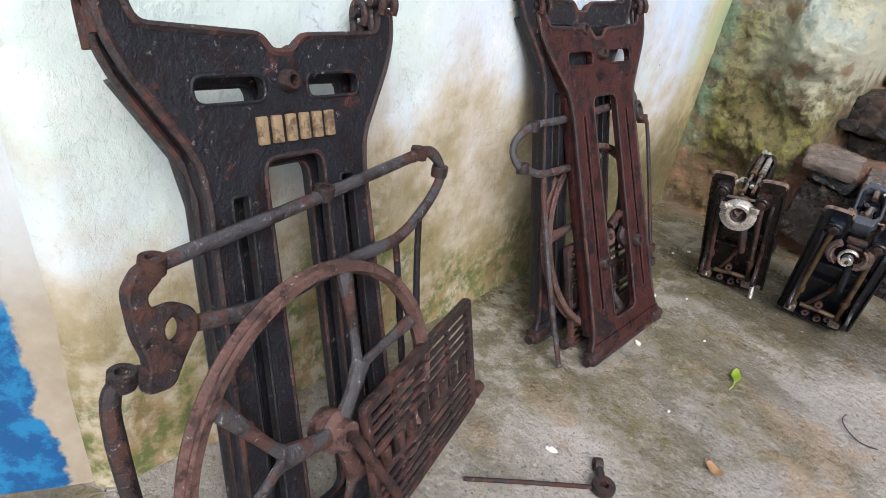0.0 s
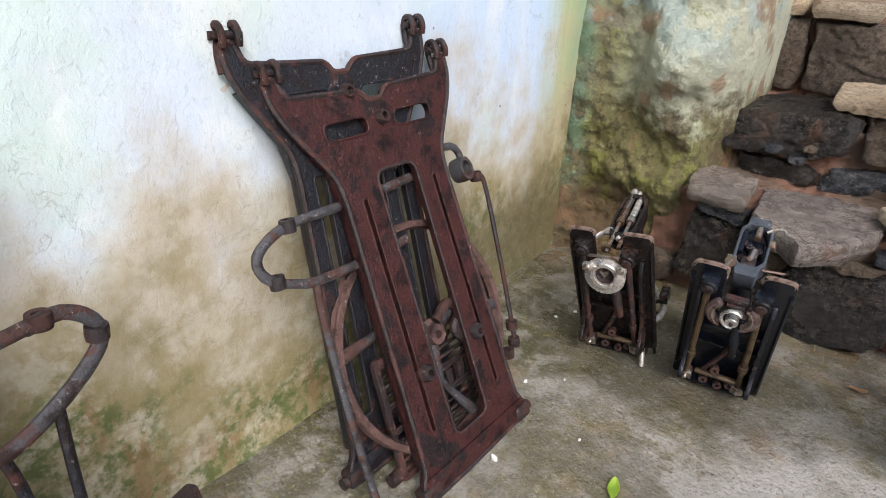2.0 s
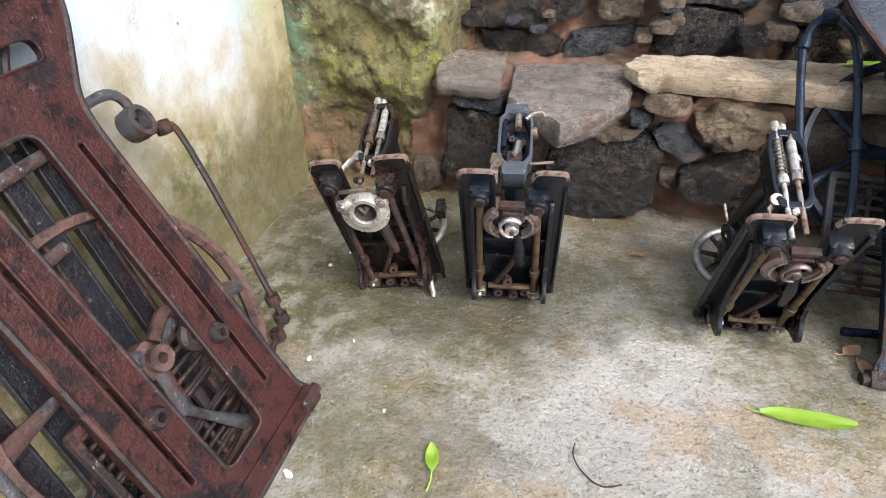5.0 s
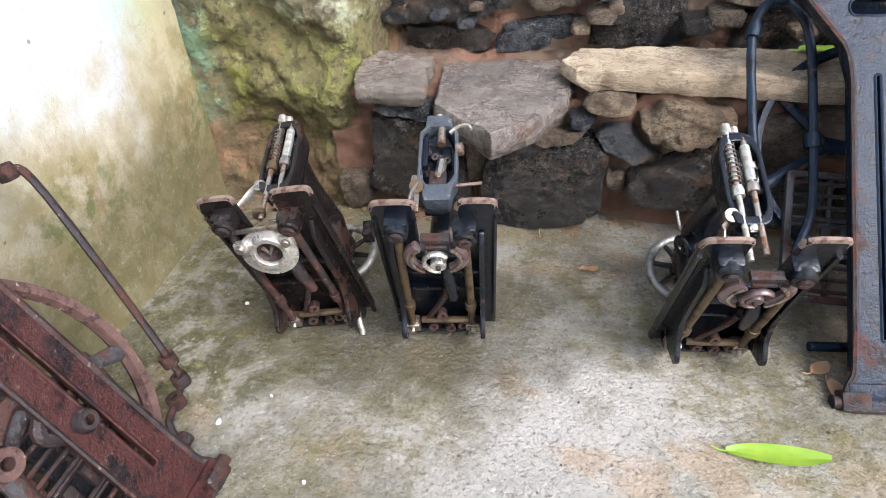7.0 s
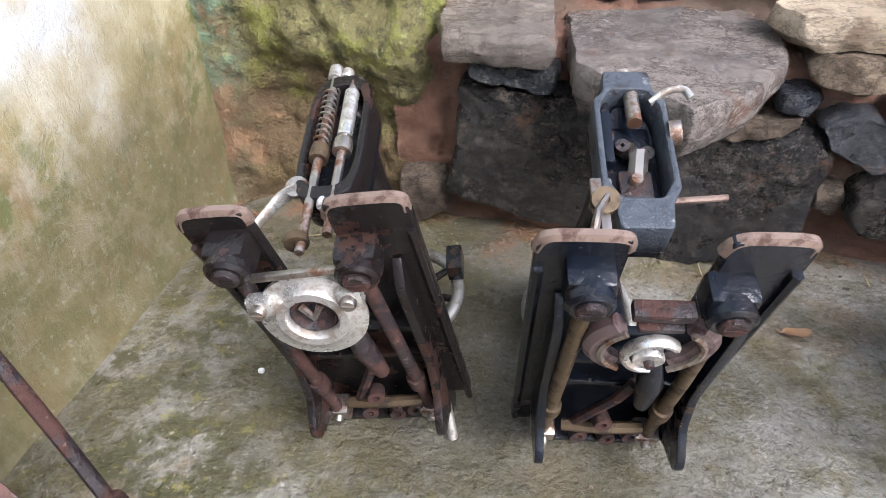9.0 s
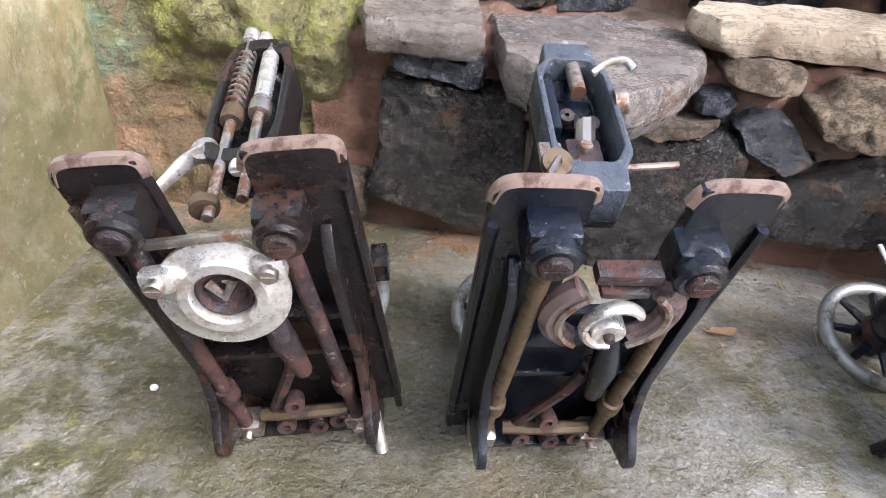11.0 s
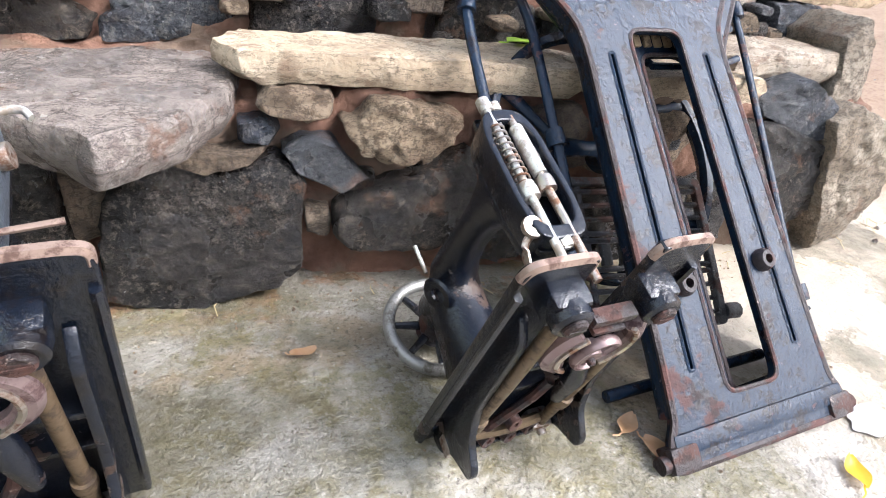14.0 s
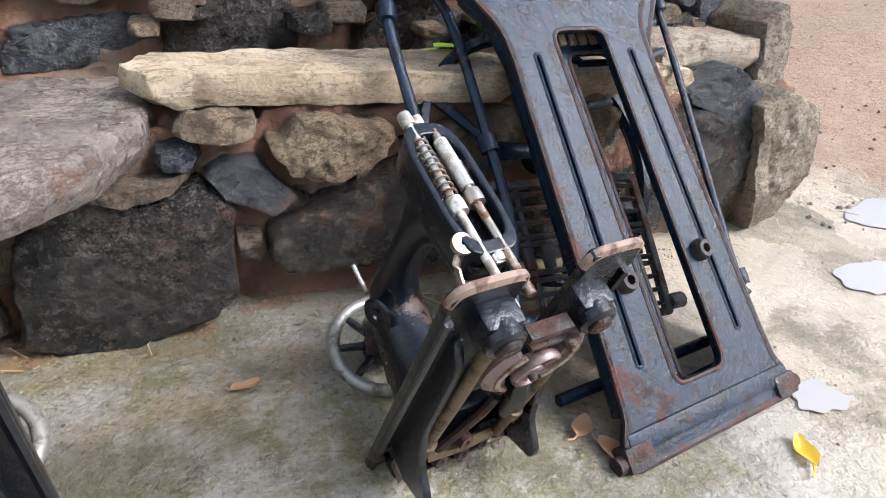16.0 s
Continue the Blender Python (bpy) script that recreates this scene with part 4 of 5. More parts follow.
# black stand against the plaster wall
mb = axes((0.308, 0.212, 0.026), (-0.18, 0.982, -0.056), (-0.310, 0.069, 0.951))
stand_b = thing("treadle_stand", mb, "black cast iron treadle stand leaning on the plaster wall", "treadle stand", "treadle stands")
f1 = side_frame(stand_b, 0.0, "iron_black", "iron_rust", w=1.01, slits=True, wide_slit=0.012, boss=False)
raised_bars(f1, (0.008, 0.598), 0.130, 0.032, 6, "letter", 0.007)
side_frame(stand_b, 0.0, "iron_black", "iron_rust", Matrix.Translation((0.000, -0.012, -0.028)), w=0.98, slits=True, wide_slit=0.012, boss=False)
drive_wheel(stand_b, pose(-0.034, 0.216, 0.052, 1.7, 2.3, 0), 0.222, "iron_grey", "iron_worn", 50)
guard(stand_b, [(-0.214, 0.487, 0.027), (0.027, 0.511, 0.022), (0.229, 0.534, 0.020)], 0.0086, "iron_grey")
guard(stand_b, [(0.222, 0.532, 0.020), (0.262, 0.536, 0.020), (0.291, 0.515, 0.020), (0.290, 0.485, 0.020), (0.238, 0.446, 0.020), (0.165, 0.417, 0.020), (0.064, 0.414, 0.020), (-0.086, 0.403, 0.022), (-0.177, 0.415, 0.025)], 0.0095, "iron_grey")
eye = [(-0.206 + 0.010 * math.cos(a), 0.420 + 0.013 * math.sin(a)) for a in (2 * math.pi * i / 16 for i in range(16))]
part("guard_bracket", plate(rounded([(-0.247, 0.472), (-0.229, 0.493), (-0.205, 0.493), (-0.207, 0.475), (-0.228, 0.461), (-0.223, 0.446), (-0.199, 0.447), (-0.180, 0.435), (-0.179, 0.413), (-0.199, 0.389), (-0.217, 0.362), (-0.248, 0.366), (-0.238, 0.394), (-0.246, 0.426)], 0.010), [eye], 0.0085, 0.003, 0.026), "iron_rust", stand_b)
guard(stand_b, [(-0.225, 0.381, 0.026), (-0.260, 0.389, 0.026), (-0.278, 0.367, 0.026), (-0.277, 0.269, 0.026), (-0.266, 0.129, 0.024), (-0.252, 0.005, 0.022)], 0.0098, "iron_rust", "guard_leg")
for at in [(-0.214, 0.489, 0.028), (0.239, 0.536, 0.020), (0.027, 0.514, 0.022), (-0.262, 0.391, 0.026), (0.292, 0.500, 0.020)]:
    collar(stand_b, at, (0, 1, 0.3), 0.0130, 0.018, "iron_rust")
guard(stand_b, [(0.229, 0.443, 0.020), (0.223, 0.324, 0.010), (0.222, 0.163, 0.000)], 0.0066, "iron_black", "guard_stay")
guard(stand_b, [(0.165, 0.417, 0.020), (0.175, 0.354, 0.012), (0.182, 0.171, 0.000)], 0.0066, "iron_black", "guard_stay")
inv = mb.inverted()
treadle(stand_b, inv @ axes((0.360, 0.247, 0.052), (-0.100, 0.326, -0.022), (-0.056, -0.004, 0.2187)), 0.342, 0.226, "iron_edge", 13)
part("crank_rod", rod((-0.03, 0.216, 0.085), (0.06, 0.06, 0.075), 0.008), "iron_rust", stand_b)

# rust-red stand
mr = axes((0.336, 1.044, 0.006), (0, 1, 0), (-0.268, 0.022, 0.58))
stand_r = thing("treadle_stand", mr, "rust-red cast iron treadle stand folded flat against the plaster wall", "treadle stand", "treadle stands")
side_frame(stand_r, 0.0, "iron_red", "iron_rust", wide_slit=0.0062)
f2 = side_frame(stand_r, 0.0, "iron_black", "iron_rust", mr.inverted() @ axes((0.220, 0.978, 0.022), (0, 1, 0), (-0.222, 0.046, 0.735)), wide_slit=0.012, boss=False)
drive_wheel(stand_r, pose(-0.002, 0.246, -0.040, 0, 0, 0), 0.217, "iron_grey", "iron_worn", 20)
guard(stand_r, [(0.10, 0.538, -0.020), (-0.08, 0.530, -0.018), (-0.150, 0.530, -0.018), (-0.226, 0.528, -0.026), (-0.276, 0.508, -0.030), (-0.290, 0.484, -0.030), (-0.276, 0.458, -0.030), (-0.240, 0.440, -0.028), (-0.200, 0.430, -0.026), (-0.09, 0.430, -0.018), (0.0, 0.434, -0.020)], 0.0086, "iron_grey")
guard(stand_r, [(-0.204, 0.428, -0.028), (-0.211, 0.38, -0.030), (-0.217, 0.32, -0.030), (-0.224, 0.20, -0.032), (-0.226, 0.10, -0.034), (-0.226, 0.010, -0.034)], 0.0072, "iron_grey", "guard_stay")
guard(stand_r, [(0.04, 0.545, -0.06), (0.15, 0.562, -0.06), (0.215, 0.566, -0.05), (0.238, 0.545, -0.05), (0.232, 0.520, -0.05)], 0.0085, "iron_grey", "guard_bracket")
collar(stand_r, (0.230, 0.512, -0.048), (0.2, 0.1, 1), 0.025, 0.030, "iron_grey", "bracket_eye", 0.66)
guard(stand_r, [(0.245, 0.492, -0.05), (0.275, 0.488, -0.05), (0.294, 0.464, -0.05), (0.277, 0.30, -0.05), (0.255, 0.148, -0.05), (0.244, 0.112, -0.048), (0.206, 0.100, -0.044), (0.172, 0.092, -0.036), (0.150, 0.050, -0.02)], 0.0062, "iron_rust", "guard_stay")
for at in ((-0.222, 0.528, -0.026), (-0.268, 0.453, -0.030), (0.272, 0.488, -0.05), (0.254, 0.150, -0.05), (0.244, 0.114, -0.048), (0.212, 0.101, -0.045)):
    collar(stand_r, at, (0, 1, 0.2), 0.0125, 0.02, "iron_rust")
treadle(stand_r, axes((-0.150, 0.02, -0.055), (0.33, 0.02, -0.01), (0, 0.24, 0.02)), 0.320, 0.240, "iron_edge", 13)
part("crank_rod", tube(smooth_path([(0.005, 0.27, -0.015), (0.045, 0.29, -0.012), (0.065, 0.262, -0.012), (0.04, 0.238, -0.01), (0.06, 0.21, -0.01)]), 0.010, sides=8), "iron_rust", stand_r)

# blue-black stand leaning on the stone steps
mg = axes((1.424, 1.474, 0.008), (0.311, 0.021, 0), (-0.034, 0.2985, 0.314))
stand_g = thing("treadle_stand", mg, "wet blue-black cast iron treadle stand leaning on the stone steps", "treadle stand", "treadle stands")
side_frame(stand_g, 0.0, "iron_blue", "iron_rust", wide_slit=0.0045)
f2 = side_frame(stand_g, 0.0, "iron_blue", "iron_rust", Matrix.Translation((0.058, -0.012, -0.046)), wide_slit=0.010, boss=False)
raised_bars(f2, (0.0, 0.592), 0.122, 0.030, 6, "letter", 0.007)
drive_wheel(stand_g, pose(-0.030, 0.430, -0.120, 0, 0, 0), 0.207, "iron_blue", "iron_blue", 50)
guard(stand_g, [(-0.208, 0.190, -0.055), (-0.190, 0.25, -0.06), (-0.162, 0.320, -0.065), (-0.155, 0.445, -0.065), (-0.156, 0.622, -0.06), (-0.180, 0.680, -0.06), (-0.208, 0.698, -0.06), (-0.240, 0.672, -0.06), (-0.254, 0.620, -0.06), (-0.258, 0.50, -0.058), (-0.256, 0.40, -0.055), (-0.250, 0.30, -0.05)], 0.0080, "iron_blue")
guard(stand_g, [(-0.240, 0.186, -0.05), (-0.208, 0.194, -0.055), (-0.178, 0.190, -0.06)], 0.009, "iron_blue", "guard_foot")
for at, d in (((-0.252, 0.640, -0.06), (0.2, 1, 0)), ((-0.205, 0.698, -0.06), (1, 0, 0)), ((-0.157, 0.440, -0.065), (0, 1, 0))):
    collar(stand_g, at, d, 0.0135, 0.024, "iron_blue")
guard(stand_g, [(0.060, 0.606, -0.07), (0.190, 0.608, -0.07), (0.262, 0.622, -0.07)], 0.0065, "iron_blue", "guard_bracket")
guard(stand_g, [(0.060, 0.552, -0.07), (0.190, 0.552, -0.07), (0.258, 0.566, -0.07)], 0.0060, "iron_blue", "guard_bracket")
guard(stand_g, [(0.286, 0.662, -0.07), (0.276, 0.56, -0.07), (0.255, 0.38, -0.07), (0.232, 0.17, -0.07), (0.236, 0.13, -0.065)], 0.0070, "iron_blue", "guard_stay")
for at in ((0.285, 0.655, -0.07), (0.234, 0.16, -0.07)):
    collar(stand_g, at, (0, 1, 0), 0.0130, 0.026, "iron_blue")
treadle(stand_g, axes((-0.205, 0.165, -0.105), (0.307, -0.028, 0), (0.022, 0.24, 0.0)), 0.310, 0.235, "iron_grey", 11)
for y in (0.085, 0.045):
    part("cross_bar", rod((-0.17, y, -0.075), (0.12, y, -0.075), 0.0085), "iron_blue", stand_g)


# ---------- sewing machine heads, stood on the wheel end with their undersides outward ----------
def screw(parent, at, r, mat="steel_old", direction=(0, 0, 1), name="screw"):
    m = Matrix.Translation(at) @ Vector(direction).to_track_quat("Z", "Y").to_matrix().to_4x4()
    b = bmesh.new()
    add_lathe(b, [(r, -0.006), (r, 0.002), (r * 0.8, 0.004)], m, 14)
    add_box(b, (-r * 0.7, -r * 0.10, 0.0035), (r * 0.7, r * 0.10, 0.0048), 0, m)
    return part(name, b, mat, parent)


def bed(parent, mat, notch=(-0.027, 0.034, 0.225), edge="bare_edge", foot=0.0):
    W, L = 0.089, 0.362
    a, c, nb = notch
    out = rounded([(-W, foot), (W, foot), (W, L), (c, L), (c, nb), (a, nb), (a, L), (-W, L)], [0.008, 0.008, 0.016, 0.003, 0.012, 0.012, 0.003, 0.016])
    p = part("bed", plate(out, [], 0.0048, 0.0016, -0.0048), mat, parent)
    # rubbed bare upper edges
    for x0, x1 in ((-W + 0.004, a - 0.001), (c + 0.001, W - 0.004)):
        part("bare_edge", tube(smooth_path([(x0 - 0.002, L - 0.016, -0.0045), (x0 + 0.002, L - 0.005, -0.0045), (x0 + 0.010, L - 0.001, -0.0045), ((x0 + x1) / 2, L - 0.0005, -0.0045), (x1 - 0.010, L - 0.001, -0.0045), (x1 - 0.001, L - 0.004, -0.0045), (x1, L - 0.014, -0.0045)]), 0.0050, sides=6), edge, p)
    # skirts along both long sides, deeper towards the foot
    for s in (-1, 1):
        prof = rounded([(0.012, 0.0), (0.300, 0.0), (0.275, 0.020), (0.15, 0.026), (0.11, 0.040), (0.088, 0.068), (0.072, 0.070), (0.050, 0.034), (0.020, 0.024)], 0.010)
        me = plate(prof, [], 0.0042, 0.0012)
        me.transform(Matrix(((0, 0, 1, s * 0.066), (1, 0, 0, 0), (0, 1, 0, 0), (0, 0, 0, 1))))
        part("skirt", me, mat, p)
        part("rim_bead", tube([(s * (W - 0.004), 0.012, 0.002), (s * (W - 0.004), 0.33, 0.002)], 0.0040, sides=6), mat, p)
    for y, d in ((0.024, 0.030), (0.150, 0.014), (0.205, 0.016)):
        b = bmesh.new()
        add_box(b, (-0.064, y - 0.004, -0.002), (0.064, y + 0.004, d), 0.002)
        part("cross_web", b, mat, p)
    return p


def under_works(parent, mat, shaft, rust=False, hook="ring", bright="steel"):
    """Shafts, bosses, levers and the shuttle race on the underside."""
    for s, x, y in ((-1, -0.052, 0.330), (1, 0.043, 0.314)):
        b = bmesh.new()
        add_box(b, (x - 0.017, y - 0.014, -0.002), (x + 0.017, y + 0.016, 0.024), 0.006)
        add_lathe(b, [(0.017, 0.018), (0.017, 0.030), (0.014, 0.033)], Matrix.Translation((x, y, 0)), 18)
        bo = part("pivot_boss", b, mat, parent)
        screw(bo, (x, y, 0.033), 0.0105, "iron_rust")
        part("rock_shaft", tube([(x, y - 0.012, 0.020), (x * 1.06, 0.20, 0.024), (x * 1.12, 0.045, 0.026)], 0.0066, sides=10), shaft, parent)
        collar(parent, (x * 1.08, 0.115, 0.025), (0, 1, 0), 0.0095, 0.018, shaft)
        b = bmesh.new()
        add_box(b, (x * 1.12 - 0.013, 0.030, 0.010), (x * 1.12 + 0.013, 0.052, 0.034), 0.004)
        cr = part("crank", b, "steel_old", parent)
        screw(cr, (x * 1.12, 0.041, 0.036), 0.0055)
    # centre shaft with lever and link to the hook
    part("lever", tube([(0.012, 0.236, 0.022), (0.016, 0.20, 0.030), (0.020, 0.150, 0.030)], 0.009, sides=10, radii=[0.008, 0.011, 0.0075]), "iron_rust" if rust else mat, parent)
    part("feed_shaft", tube([(-0.030, 0.060, 0.022), (0.004, 0.135, 0.020), (0.012, 0.165, 0.018)], 0.0055, sides=8), "iron_rust", parent)
    part("link_bar", tube([(-0.040, 0.060, 0.024), (0.0, 0.066, 0.028), (0.040, 0.060, 0.024)], 0.0065, sides=8), "brass", parent)
    for x, y in ((-0.022, 0.042), (0.008, 0.036), (0.030, 0.048), (-0.004, 0.085)):
        collar(parent, (x, y, 0.026), (0.2, 0.3, 1), 0.009, 0.014, "iron_rust", "nut", 0.4)
    if hook == "ring":
        m = Matrix.Translation((-0.005, 0.270, 0.034)) @ Euler((radians(-14), radians(3), 0)).to_matrix().to_4x4()
        b = bmesh.new()
        add_lathe(b, [(0.020, -0.006), (0.042, -0.006), (0.044, -0.003), (0.044, 0.001), (0.032, 0.003), (0.029, 0.006), (0.022, 0.006), (0.020, 0.003)], m, 40, True)
        ring = part("shuttle_race_ring", b, "steel", parent, "bright steel shuttle race ring")
        b = bmesh.new()
        add_lathe(b, [(0.005, -0.014), (0.018, -0.014), (0.020, -0.002), (0.017, 0.001), (0.013, -0.006), (0.006, -0.008)], m, 28, True)
        part("shuttle", b, "iron_rust", parent, "rusted shuttle")
        part("shuttle_horn", tube([m @ Vector((-0.010, 0.008, -0.004)), m @ Vector((0.0, -0.002, 0.0)), m @ Vector((0.008, 0.010, -0.002))], 0.0035, sides=6), "steel_old", parent)
        for s in (-1, 1):
            b = bmesh.new()
            add_box(b, (s * 0.036 - 0.011, 0.012, -0.004), (s * 0.036 + 0.011, 0.030, 0.010), 0.005, m)
            lug = part("race_lug", b, "steel", parent)
            screw(lug, m @ Vector((s * 0.036, 0.021, 0.012)), 0.0065, "steel_old", m.to_3x3() @ Vector((0, 0, 1)))
        b = bmesh.new()
        add_box(b, (-0.036, 0.044, -0.002), (0.036, 0.050, 0.004), 0.0015, m)
        part("feed_dog_plate", b, "steel_old", parent)
    else:
        c = Vector((0.000, 0.270, 0.026))
        for s in (-1, 1):
            b = bmesh.new()
            arc = [(c.x + s * 0.040 * math.cos(a), c.y + 0.038 * math.sin(a), c.z) for a in (-0.95, -0.6, -0.2, 0.2, 0.55, 0.85)]
            add_tube(b, smooth_path(arc), 0.0092, sides=8, flat=0.9)
            part("race_half", b, "race", parent, "mauve-brown half of the shuttle race")
            add = bmesh.new()
            add_tube(add, smooth_path([(p[0] - s * 0.004, p[1], p[2] + 0.008) for p in arc]), 0.0028, sides=6)
            part("race_lip", add, "steel_old", parent)
        b = bmesh.new()
        add_lathe(b, [(0.003, -0.010), (0.0118, -0.010), (0.0120, 0.004), (0.0112, 0.005), (0.003, 0.005)], Matrix.Translation(c + Vector((0.002, -0.016, 0.004))), 24, True)
        bob = part("bobbin_case", b, bright, parent)
        screw(bob, c + Vector((0.002, -0.016, 0.010)), 0.0040, "iron_rust")
        hook_arc = [(c.x + 0.001 + 0.019 * math.cos(a), c.y - 0.004 + 0.023 * math.sin(a), c.z + 0.008) for a in (radians(40 + 22 * i) for i in range(12))]
        part("shuttle_hook", tube(smooth_path(hook_arc, k=3), 0.0034, sides=8, flat=1.5), bright, parent, "open shuttle hook")
        b = bmesh.new()
        add_box(b, (c.x - 0.020, c.y + 0.034, c.z - 0.012), (c.x + 0.022, c.y + 0.044, c.z + 0.002), 0.002)
        add_box(b, (c.x - 0.014, c.y + 0.022, c.z - 0.010), (c.x + 0.018, c.y + 0.028, c.z + 0.004), 0.002)
        part("feed_dog_plate", b, "iron_rust", parent)


def body_casting(parent, mat):
    """Pillar, arm and nose swept in one curved casting behind the bed."""
    b = bmesh.new()
    spine = [  # y (along the bed), depth behind it, half width, half size along the sweep normal
        (0.062, 0.006, 0.058, 0.055), (0.060, 0.035, 0.048, 0.045), (0.058, 0.075, 0.042, 0.039), (0.058, 0.115, 0.039, 0.037), (0.064, 0.142, 0.036, 0.036),
        (0.086, 0.160, 0.031, 0.031), (0.120, 0.163, 0.025, 0.023), (0.160, 0.160, 0.022, 0.020), (0.205, 0.154, 0.022, 0.022), (0.245, 0.146, 0.025, 0.034), (0.276, 0.138, 0.026, 0.052),
    ]
    rings = []
    for i, (y, d, hw, hn) in enumerate(spine):
        a, c = spine[max(i - 1, 0)], spine[min(i + 1, len(spine) - 1)]
        t = Vector((0, c[0] - a[0], -(c[1] - a[1]))).normalized()
        nrm = Vector((1, 0, 0)).cross(t)
        rings.append([b.verts.new(Vector((0, y, -d - 0.009)) + Vector((1, 0, 0)) * hw * math.cos(w) * (1.0 if abs(math.cos(w)) < 0.8 else 0.96) + nrm * hn * math.sin(w)) for w in (2 * math.pi * j / 20 for j in range(20))])
    for x, y in zip(rings, rings[1:]):
        for j in range(20):
            b.faces.new((x[j], x[(j + 1) % 20], y[(j + 1) % 20], y[j]))
    b.faces.new(rings[0][::-1]), b.faces.new(rings[-1])
    p = part("arm", b, mat, parent, "", 60)
    b = bmesh.new()
    add_lathe(b, [(0.012, -0.020), (0.030, -0.018), (0.032, 0.0), (0.036, 0.016)], pose(0, 0.034, -0.150, 90, 0, 0), 24)
    part("bearing", b, mat, parent)
    return p


def hand_wheel(parent, mat, rimmat, r=0.074, at=(0, -0.028, -0.152), spokes=8):
    m = Matrix.Translation(at) @ Euler((radians(90), 0, 0)).to_matrix().to_4x4()
    b = bmesh.new()
    prof = [(r - 0.008 + 0.0085 * math.cos(a), 0.0085 * math.sin(a)) for a in (2 * math.pi * i / 10 for i in range(10))]
    add_lathe(b, prof, m, 44, True)
    w = part("hand_wheel", b, rimmat, parent, "grey rubbed metal rim")
    for i in range(spokes):
        a = 2 * math.pi * i / spokes + 0.2
        part("spoke", tube([m @ Vector((0.016 * math.cos(a), 0.016 * math.sin(a), 0)), m @ Vector(((r - 0.012) * math.cos(a), (r - 0.012) * math.sin(a), 0))], 0.0052, sides=8, radii=[0.0065, 0.0045]), mat, w)
    b = bmesh.new()
    add_lathe(b, [(0.006, -0.016), (0.022, -0.016), (0.026, -0.006), (0.022, 0.010), (0.026, 0.014), (0.022, 0.022), (0.006, 0.022)], m, 24, True)
    part("hub", b, "iron_rust", w)
    b = bmesh.new()
    add_lathe(b, [(0.010, -0.040), (0.024, -0.038), (0.021, -0.030), (0.025, -0.024), (0.010, -0.022)], m, 24, True)
    part("belt_pulley", b, mat, w)
    return w


def nose(parent, mat, inner="lacquer", square=False):
    """The open end of the arm: a hollow oval shell with the face plate taken off."""
    out = rounded([(-0.024, 0.048), (0.024, 0.048), (0.030, 0.085), (0.030, 0.175), (0.020, 0.205), (-0.020, 0.205), (-0.030, 0.175), (-0.030, 0.085)], 0.016)
    inn = rounded([(-0.017, 0.062), (0.017, 0.062), (0.023, 0.088), (0.023, 0.170), (0.014, 0.190), (-0.014, 0.190), (-0.023, 0.170), (-0.023, 0.088)], 0.012)
    if square:
        out = rounded([(-0.020, 0.040), (0.020, 0.040), (0.023, 0.066), (0.031, 0.080), (0.031, 0.178), (0.022, 0.188), (0.020, 0.214), (-0.020, 0.214), (-0.022, 0.188), (-0.031, 0.178), (-0.031, 0.080), (-0.023, 0.066)], 0.004)
        inn = rounded([(-0.016, 0.070), (0.016, 0.070), (0.0255, 0.088), (0.0255, 0.170), (0.016, 0.190), (-0.016, 0.190), (-0.0255, 0.170), (-0.0255, 0.088)], 0.005)
    me = plate(out, [inn], 0.017, 0.002)
    to = Matrix(((1, 0, 0, 0), (0, 0, 1, 0.291), (0, -1, 0, -0.009), (0, 0, 0, 1)))
    me.transform(to)
    p = part("nose", me, mat, parent, "open machine nose without its face plate")
    me = plate(out, [], 0.004, 0.001, -0.020)
    me.transform(to)
    part("nose_back", me, inner, p)
    for d, h in ((0.054, 0.012), (0.198, 0.012)):
        b = bmesh.new()
        add_box(b, (-0.021, 0.288, -d - 0.009 - h), (0.021, 0.286, -d - 0.009 + h * 0.6), 0.004)
        cap = part("bar_guide", b, mat, p)
        screw(cap, (0, 0.302, -d - 0.022 if d > 0.1 else -d), 0.006, "steel")
        screw(cap, (0.006, 0.2875, -d - 0.012), 0.0055, "steel_old", (0, 1, 0))
    return p


